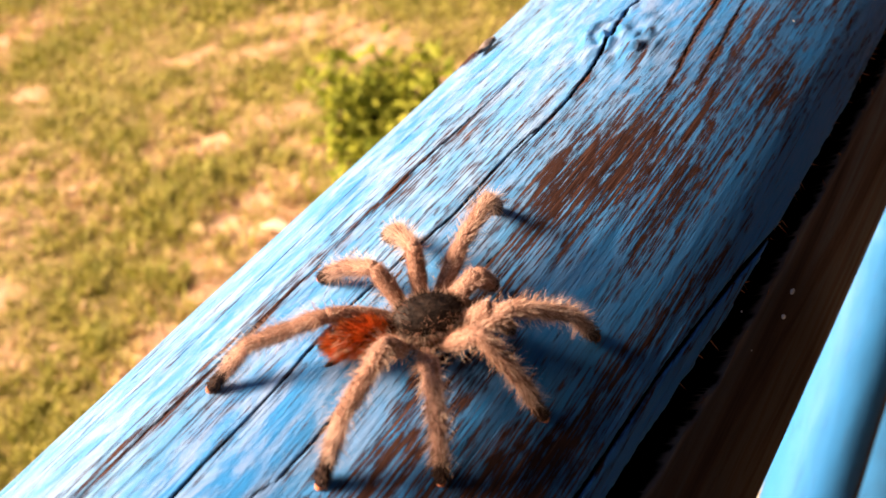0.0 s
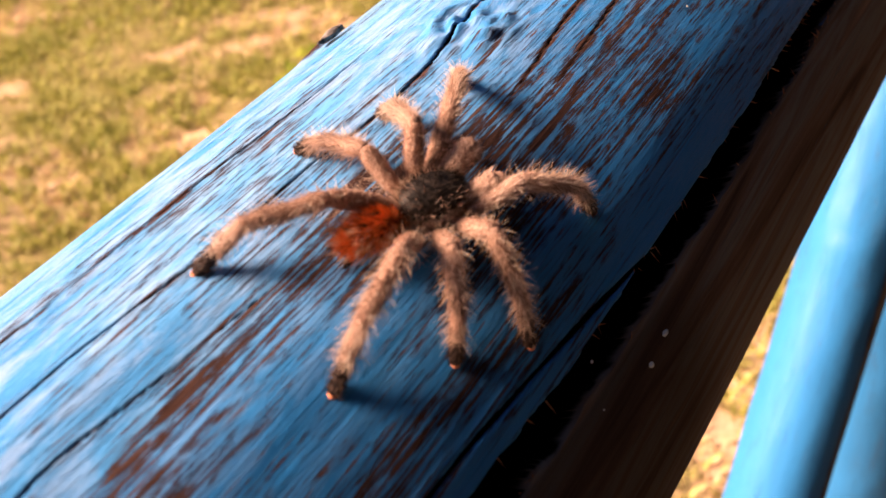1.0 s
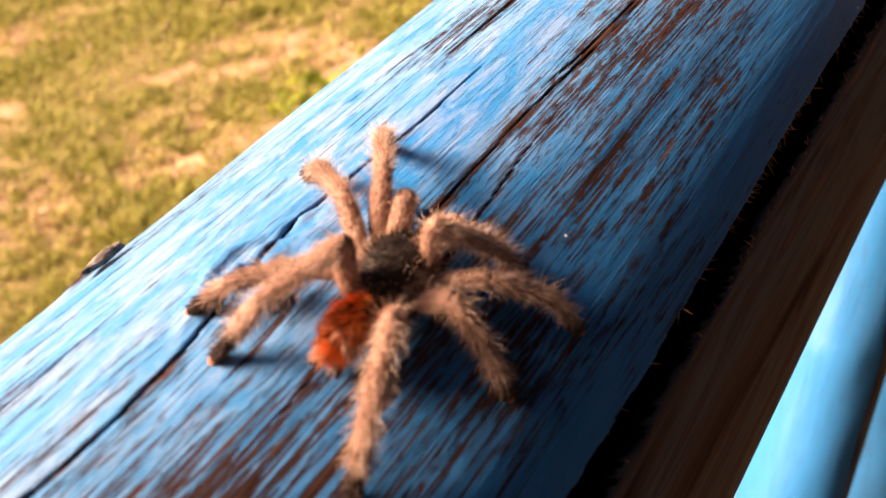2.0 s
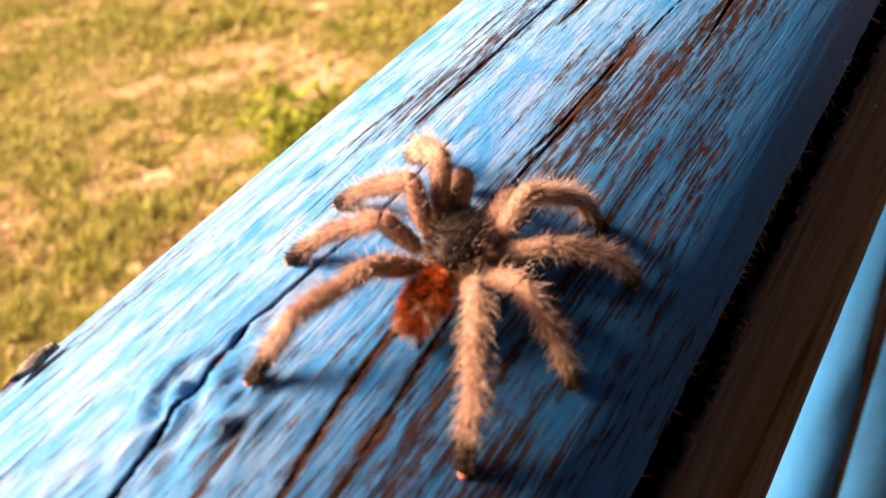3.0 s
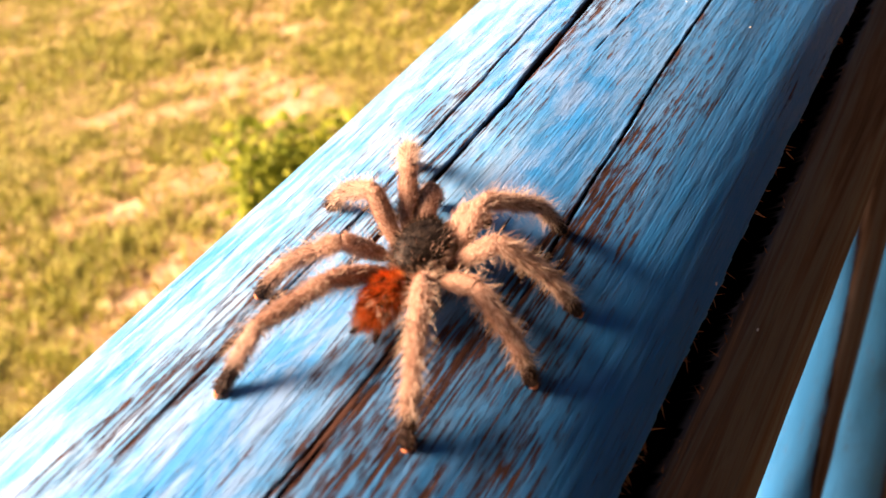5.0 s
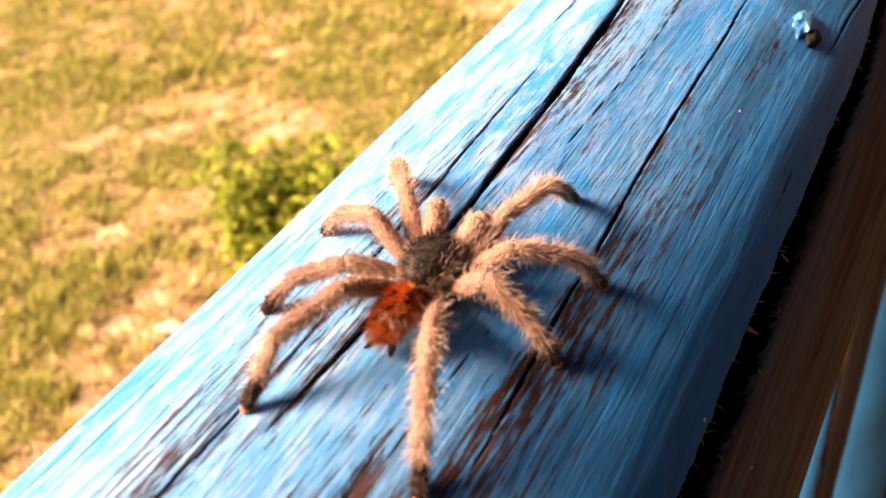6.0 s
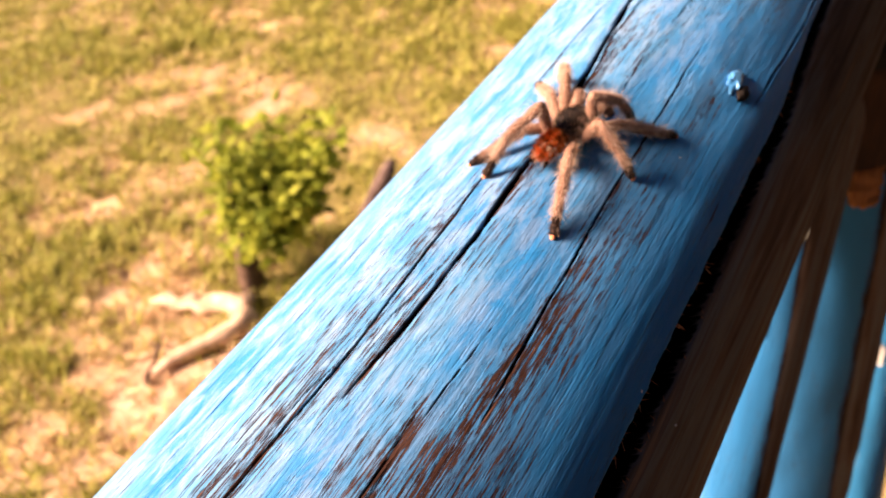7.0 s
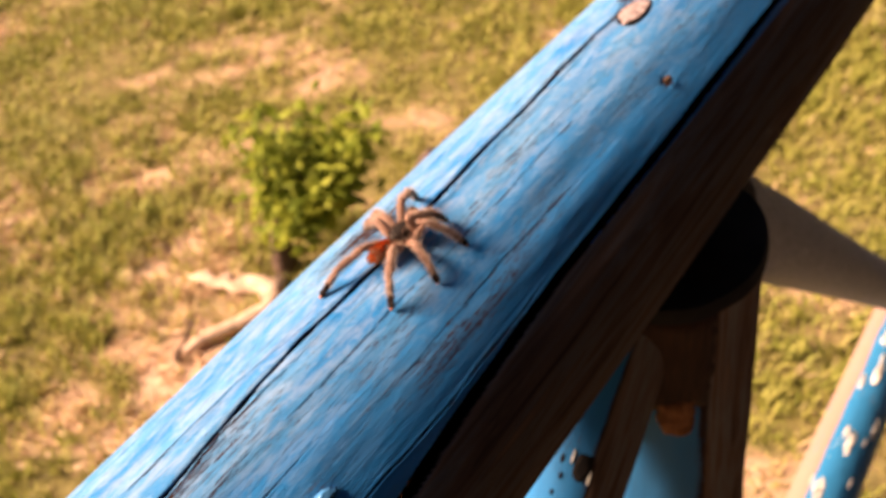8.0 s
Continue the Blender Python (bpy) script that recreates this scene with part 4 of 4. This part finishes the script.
META_SHAPE = [(-0.6, 0.66), (0, 0.92), (2.5, 1.02), (4.6, 0.96), (5.9, 0.90), (6.4, 0.70)]
TOE_SHAPE = [(5.7, 0.72), (6.2, 0.98), (8.6, 1.06), (10.8, 0.96), (11.3, 0.76)]
TIP_SHAPE = [(10.9, 0.74), (11.3, 0.82), (11.9, 0.66), (12.3, 0.3)]

spider = new("spider")
tagged(spider, "hairy tan tarantula with black carapace, orange-red abdomen and dark pink-tipped feet", "spider")


def ball(name, centre, radii, material, parent, seed, rough=0.05, label="", sub=4):
    bm = bmesh.new()
    bmesh.ops.create_icosphere(bm, subdivisions=sub, radius=1.0)
    for v in bm.verts:
        v.co *= 1 + rough * noise.noise(v.co * 3 + Vector((seed, 0, 0)))
        v.co = Vector((v.co.x * radii[0], v.co.y * radii[1], v.co.z * radii[2])) * MM + Vector(centre) * MM
    return part(name, bm, material, parent, label)


def ball_places(centre, radii, count, seed, way, keep=lambda n: n.z > -0.4):
    rng = random.Random(seed)
    got = []
    while len(got) < count:
        n = Vector((rng.gauss(0, 1), rng.gauss(0, 1), rng.gauss(0, 1))).normalized()
        if keep(n):
            p = Vector(centre) + Vector((n.x * radii[0], n.y * radii[1], n.z * radii[2]))
            out = Vector((n.x / radii[0], n.y / radii[1], n.z / radii[2])).normalized()
            got.append((p, out, Vector(way)))
    return got


def build_body():
    carapace = ball("carapace", (0, 1.2, -2.3), (3.9, 5.8, 2.7), SHELL, spider, 1, 0.06, "black shield of the head and back")
    hairs(carapace, ball_places((0, 1.2, -2.3), (3.9, 5.8, 2.7), 1100, 2, (0, 0.2, 0)), (0.6, 1.5), (0.025, 0.05), HAIR_BLACK, (-0.4, 1.6), 3, "short dark hair")
    rim = ball_places((0, 1.2, -3.2), (3.9, 5.6, 2.6), 750, 4, (0, 0.1, 0.6), lambda n: -0.25 < n.z < 0.42)
    hairs(carapace, rim, (0.9, 2.0), (0.025, 0.045), HAIR_GOLD, (-0.5, 0.8), 5, "golden fringe round the shield")
    rear = ball_places((0, 1.2, -2.5), (4.1, 5.8, 2.5), 150, 24, (0, -0.6, 0.4), lambda n: n.z > -0.1 and (n.y < -0.35 or abs(n.x) > 0.55))
    hairs(carapace, rear, (1.4, 3.0), (0.022, 0.036), HAIR_TAN, (0.2, 1.2), 25, "sparse pale hair over the back of the shield")
    ball("eye_mound", (0, 5.2, -0.8), (0.9, 0.7, 0.7), SHELL, spider, 6, 0.15, "black eye mound", 2)
    ball("waist", (0, -5.6, -4.2), (2.4, 2.4, 2.0), SKIN_ABDOMEN, spider, 9, 0.05, "narrow dark waist", 2)
    belly = ball("sternum", (0, 0.2, -5.4), (4.2, 5.6, 2.0), SKIN, spider, 8, 0.05, "tan underside between the legs", 3)
    hairs(belly, ball_places((0, 0.2, -5.2), (4.4, 6.0, 2.0), 700, 18, (0, 0, 0.2), lambda n: abs(n.z) < 0.7), (1.4, 3.2), (0.022, 0.04), HAIR_TAN, (-0.4, 0.2), 15, "tan hair between the legs")
    abdomen = ball("abdomen", (0, -10.4, -3.5), (2.4, 5.0, 2.7), SKIN_ABDOMEN, spider, 10, 0.08, "dark abdomen under orange-red hair")
    shape = ((0, -10.4, -3.5), (2.4, 5.0, 2.7))
    tufts(abdomen, ball_places(*shape, 120, 11, (0, -1, 0.15)), 30, (1.3, 3.0), HAIR_ORANGE, (0.4, 1.5), 12, "orange-red bristling tufts")
    hairs(abdomen, ball_places(*shape, 1300, 19, (0, -1, 0.15)), (1.0, 2.6), (0.03, 0.07), HAIR_ORANGE, (0.6, 1.6), 20, "orange-red hair")
    tufts(abdomen, ball_places(*shape, 34, 13, (0, -1, 0.1), lambda n: n.y < -0.2), 18, (1.8, 3.6), HAIR_GOLD, (0.8, 1.7), 14, "paler orange tufts at the rear")
    tufts(abdomen, ball_places(*shape, 40, 15, (0, -1, 0.1), lambda n: n.z > 0.1 and abs(n.x) < 0.75), 20, (1.2, 2.7), HAIR_DARK, (0.4, 1.3), 16, "dark tufts down the middle")
    for x in (-1.3, 1.3):
        v, f = lathe([(0, 0.6), (0.9, 0.6), (1.9, 0.42), (2.6, 0.15)], 10)
        s = link_mesh("spinneret", v, f, TOE, spider)
        s.matrix_basis = Matrix.Translation(Vector((x, -14.6, -5.6)) * MM) @ Vector((x * 0.25, -1, 0.0)).to_track_quat("Z", "Y").to_matrix().to_4x4()
        tagged(s, "short black spinneret")
    for x in (-1.6, 1.6):
        ball("fang_base", (x, 7.2, -4.2), (1.5, 2.6, 2.1), SKIN, spider, 17 + x, 0.06, "tan base of a fang", 3)
    for x, tip in ((-2.4, (-4.8, 16.0, -6.5)), (2.6, (5.4, 14.6, -6.0))):
        a, b = Vector((x, 6.2, -3.8)), Vector(tip)
        k = a.lerp(b, 0.55) + Vector((0, 0, 5.0))
        for p, q, shape in ((a, k, [(-0.5, 0.7), (0, 1.4), (3, 1.75), (6, 1.75), (1e-3 + (k - a).length, 1.4)]), (k, b, [(-0.4, 0.9), (0, 1.45), (2.5, 1.6), (5, 1.4), ((b - k).length, 0.7)])):
            v, f = lathe(shape, 12)
            s = link_mesh("palp", v, f, SKIN, spider)
            s.matrix_basis = Matrix.Translation(p * MM) @ (q - p).to_track_quat("Z", "Y").to_matrix().to_4x4()
            hairs(s, limb_places(shape, 700, 40 + int(x * 10)), (0.5, 1.4), (0.014, 0.026), HAIR_TAN, (0.6, 1.8), 41)
            tagged(s, "short tan feeler beside the head")
            if q is b:
                end = (b - k).length
                dark_verts, dark_faces = lathe([(end - 2.6, 1.2), (end - 2.0, 1.42), (end - 0.6, 1.2), (end + 0.3, 0.7), (end + 0.7, 0.2)], 12)
                tagged(link_mesh("palp_tip", dark_verts, dark_faces, TOE, s), "dark blunt end of the feeler")


build_body()


def build_leg(seed, size):
    """The three keyed pieces of a leg, each about its own +z; size stretches them along it."""
    got = []
    longer = lambda shape: [(z * size, r) for z, r in shape]
    for name, shape, count, label in (("femur", FEMUR_SHAPE, 900, "thick hairy upper leg"), ("tibia", TIBIA_SHAPE, 1000, "hairy middle leg"), ("metatarsus", META_SHAPE, 520, "hairy lower leg")):
        shape, count = longer(shape), int(count * size)
        v, f = lathe(shape, 16)
        ob = tagged(link_mesh(name, v, f, SKIN, spider), label)
        hairs(ob, limb_places(shape, int(count * 1.7), seed, 0.12 if name == 'femur' else 0.04, 0.97), (0.4, 1.0) if name == "femur" else (0.5, 1.5), (0.016, 0.030), HAIR_TAN, (0.9, 2.4), seed + 1)
        hairs(ob, limb_places(shape, count // (8 if name == "femur" else 3), seed + 9, 0.05, 0.97), (1.3, 3.2), (0.020, 0.034), HAIR_GOLD, (0.0, 1.0), seed + 2, "long pale bristles")
        dark = {'femur': 60, 'tibia': 300, 'metatarsus': 260}[name]
        hairs(ob, limb_places(shape, dark, seed + 17, 0.45, 0.97), (0.5, 1.3), (0.020, 0.036), HAIR_DARK, (0.6, 1.4), seed + 18, 'scattered dark hair')
        got.append(ob)
        seed += 5
    toe_verts, toe_faces = lathe(longer(TOE_SHAPE), 14)
    tagged(link_mesh("toe", toe_verts, toe_faces, TOE, got[2]), "black velvety foot")
    tip_verts, tip_faces = lathe(longer(TIP_SHAPE), 12)
    tagged(link_mesh("toe_tip", tip_verts, tip_faces, TOE_TIP, got[2]), "pinkish tip of the foot")
    hairs(got[2], limb_places(longer(TOE_SHAPE), 190, seed + 3, 0.05, 0.9), (0.5, 1.1), (0.05, 0.09), HAIR_DARK, (0.2, 0.8), seed + 4, "short black hair on the foot")
    return got


# hips, in the spider's own space (mm): x to its right, y ahead
HIPS = {"L1": (-4.4, 5.0, -5.0), "L2": (-5.0, 2.2, -5.0), "L3": (-5.0, -1.2, -5.0), "L4": (-3.8, -4.4, -5.0),
        "R1": (4.4, 5.0, -5.0), "R2": (5.0, 2.2, -5.0), "R3": (5.0, -1.2, -5.0), "R4": (3.8, -4.4, -5.0)}
SIZE = {"1": 0.92, "2": 0.82, "3": 0.72, "4": 1.0}      # the third pair of legs is the shortest
LEGS = {key: build_leg(100 + 40 * k, SIZE[key[1]]) for k, key in enumerate(HIPS)}

# the spider's way: seconds, angle round the rail (degrees), place along it (mm), heading to its right (degrees)
WAY = [
    (0, 16.2, -87.5, 35.1), (0.2, 18.4, -77.9, 24.1), (0.5, 21.8, -66.1, 23.0), (0.8, 24.3, -48.7, 19.3), (1, 25.4, -37.4, 16.1),
    (1.2, 23.3, -23.3, 11.0), (1.5, 23.1, -2.6, -1.3), (1.8, 24.1, 13.1, -3.6), (2, 21.3, 21.3, -6.8), (2.2, 21.9, 27.3, -9.8),
    (3.3, 18.5, 59.3, -8.9), (3.5, 18.6, 62.5, -8.4), (4, 19.1, 75.2, -1.0), (4.5, 17.1, 99.2, 0.2), (5, 13.8, 127.8, -3.0),
    (5.2, 13.3, 134.5, 1.5), (6.3, 7.6, 164.7, -6.8), (6.5, 8.0, 168.5, -2.4), (6.7, 6.6, 189.2, -3.0), (7, 8.8, 225.6, 5.4),
    (7.3, 11.6, 261.6, 13.9), (7.5, 9.2, 294.9, 5.2), (7.7, -1.0, 352.8, -4.3), (7.9, -1.4, 379.6, -0.5), (8, -2.0, 387.1, 5.2),
]
# where each foot stands at those times, to the right of and ahead of the spider's middle (mm)
FEET = {
    "L1": [(-23, 25), (-19, 30), (-19, 21), (-21, 30), (-22, 28), (-23, 29), (-18, 21), (-20, 25), (-17, 29), (-16, 28), (-17, 18), (-19, 22), (-15, 26), (-21, 28), (-16, 26), (-20, 23), (-22, 28), (-22, 29), (-17, 41), (-17, 27), (-18, 27), (-15, 29), (-17, 25), (-21, 22), (-16, 26)],
    "L2": [(-26, 3), (-26, 14), (-24, 14), (-26, 16), (-24, 11), (-24, 10), (-24, 16), (-27, 10), (-26, 18), (-22, 12), (-24, 7), (-25, 4), (-23, 14), (-24, 16), (-25, 11), (-30, 17), (-28, 11), (-29, 4), (-23, 18), (-24, 24), (-24, 11), (-24, 20), (-22, 14), (-24, -3), (-32, 11)],
    "L3": [(-22, -12), (-23, -18), (-25, -1), (-20, -17), (-27, -6), (-21, -10), (-26, -7), (-24, -8), (-23, -16), (-26, -12), (-23, -4), (-23, -7), (-23, -19), (-20, -19), (-22, -14), (-20, -22), (-27, -6), (-24, -13), (-28, 1), (-19, -22), (-18, -18), (-18, -12), (-21, -13), (-16, -21), (-27, 3)],
    "L4": [(-5, -36), (-14, -23), (-13, -34), (-14, -23), (-12, -34), (-13, -37), (-15, -32), (-15, -39), (-14, -22), (-16, -27), (-16, -35), (-16, -38), (-13, -29), (-12, -24), (-14, -34), (-12, -26), (-14, -37), (-13, -39), (-12, -34), (-11, -26), (-11, -23), (-10, -24), (-9, -34), (-11, -23), (-8, -38)],
    "R1": [(9, 32), (16, 30), (12, 33), (15, 18), (14, 30), (11, 38), (15, 33), (15, 24), (17, 15), (19, 18), (17, 25), (16, 22), (14, 23), (14, 29), (17, 23), (15, 33), (13, 35), (11, 30), (11, 25), (10, 20), (10, 32), (7, 35), (10, 17), (12, 25), (6, 20)],
    "R2": [(21, 16), (26, 4), (24, 16), (23, 15), (28, 3), (24, 23), (27, 0), (28, 14), (29, 13), (28, 6), (28, 16), (31, 19), (25, 14), (26, 20), (27, 9), (26, 6), (26, 18), (26, 22), (26, 11), (24, 25), (20, 7), (26, 7), (23, 10), (22, 21), (21, 15)],
    "R3": [(26, -6), (25, -5), (25, -17), (19, 2), (23, -11), (25, -14), (23, -10), (23, -18), (24, -4), (25, -8), (25, -11), (25, -14), (24, -7), (21, 2), (26, -8), (24, -2), (25, -6), (25, -8), (23, 4), (22, -2), (23, -7), (22, 5), (23, -15), (24, -15), (25, -7)],
    "R4": [(21, -24), (17, -37), (15, -21), (16, -36), (17, -30), (16, -27), (15, -34), (15, -30), (12, -30), (11, -27), (16, -28), (16, -31), (18, -34), (16, -35), (14, -29), (17, -34), (15, -33), (16, -25), (15, -38), (16, -37), (20, -34), (17, -30), (14, -26), (14, -22), (20, -28)],
}
GAPS = ((2.2, 3.3), (5.2, 6.3))
PHASE = {"L1": 0.0, "R1": 0.5, "L2": 0.5, "R2": 0.0, "L3": 0.1, "R3": 0.6, "L4": 0.6, "R4": 0.1}


def spider_pose(t):
    times = [w[0] for w in WAY]
    a, y, head = (float(np.interp(t, times, [w[k] for w in WAY])) for k in (1, 2, 3))
    r = RAIL_R + 0.0085
    up = Vector((math.sin(radians(a)), 0, math.cos(radians(a))))
    side = Vector((math.cos(radians(a)), 0, -math.sin(radians(a))))
    ahead = Vector((0, 1, 0)) * math.cos(radians(head)) + side * math.sin(radians(head))
    right = ahead.cross(up)
    m = Matrix((right, ahead, up)).transposed().to_4x4()
    return Matrix.Translation(up * r + Vector((0, y / 1000, RAIL_Z))) @ m


def foot_at(leg, t, body):
    """The foot in the spider's space, in mm, set down on the rail's surface."""
    times = [w[0] for w in WAY]
    x, y = (float(np.interp(t, times, [f[k] for f in FEET[leg]])) for k in (0, 1))
    for a, b in GAPS:
        if a < t < b:
            swing = math.sin(math.pi * (t - a) / (b - a))
            y += 6.5 * swing * math.sin(2 * math.pi * ((t - a) / 0.55 + PHASE[leg]))
    p = body @ (Vector((x, y, -9)) * MM)
    flat = Vector((p.x, 0, p.z - RAIL_Z))
    p = flat.normalized() * (RAIL_R + 0.0006) + Vector((0, p.y, RAIL_Z))
    return (body.inverted() @ p) / MM


def leg_joints(hip, foot, size):
    """Knee and ankle for a foot: the lower leg comes down steeply, the upper two bend up over it."""
    hip, femur, tibia, meta = Vector(hip), FEMUR * size, TIBIA * size, METATARSUS * size
    flat = Vector((foot.x - hip.x, foot.y - hip.y, 0))
    out = flat.normalized()
    up = Vector((0, 0, 1))
    for _ in range(30):
        for tilt in range(54, 9, -2):
            ankle = foot + (up * math.sin(radians(tilt)) - out * math.cos(radians(tilt))) * meta
            gap = ankle - hip
            if gap.length < (femur + tibia) * 0.97:
                break
        else:
            foot = foot - out * 0.4      # out of reach: set it down nearer
            continue
        break
    d = max(min(gap.length, femur + tibia - 0.05), abs(femur - tibia) + 0.5)
    along_ = gap.normalized()
    lift = (up - along_ * up.dot(along_)).normalized()
    c = (d * d + femur * femur - tibia * tibia) / (2 * d)
    h = math.sqrt(max(femur * femur - c * c, 0))
    return hip + along_ * c + lift * h, ankle, foot


def piece_pose(a, b, out):
    """A limb piece from a towards b, its own x kept level across the limb."""
    z = (b - a).normalized()
    x = Vector((-out.y, out.x, 0)).normalized()
    x = (x - z * x.dot(z)).normalized()
    return Matrix.Translation(a * MM) @ Matrix((x, z.cross(x), z)).transposed().to_4x4()


def motions():
    times = sorted({round(0.1 * k, 2) for k in range(81)})
    bodies = {t: spider_pose(t) for t in times}
    walk(spider, [(t, bodies[t]) for t in times])
    for key, pieces in LEGS.items():
        rows = ([], [], [])
        for t in times:
            foot = foot_at(key, t, bodies[t])
            hip = Vector(HIPS[key])
            out = foot - hip
            knee, ankle, foot = leg_joints(hip, foot, SIZE[key[1]])
            for k, (a, b) in enumerate(((hip, knee), (knee, ankle), (ankle, foot))):
                rows[k].append((t, piece_pose(a, b, out)))
        for ob, r in zip(pieces, rows):
            walk(ob, r)


motions()
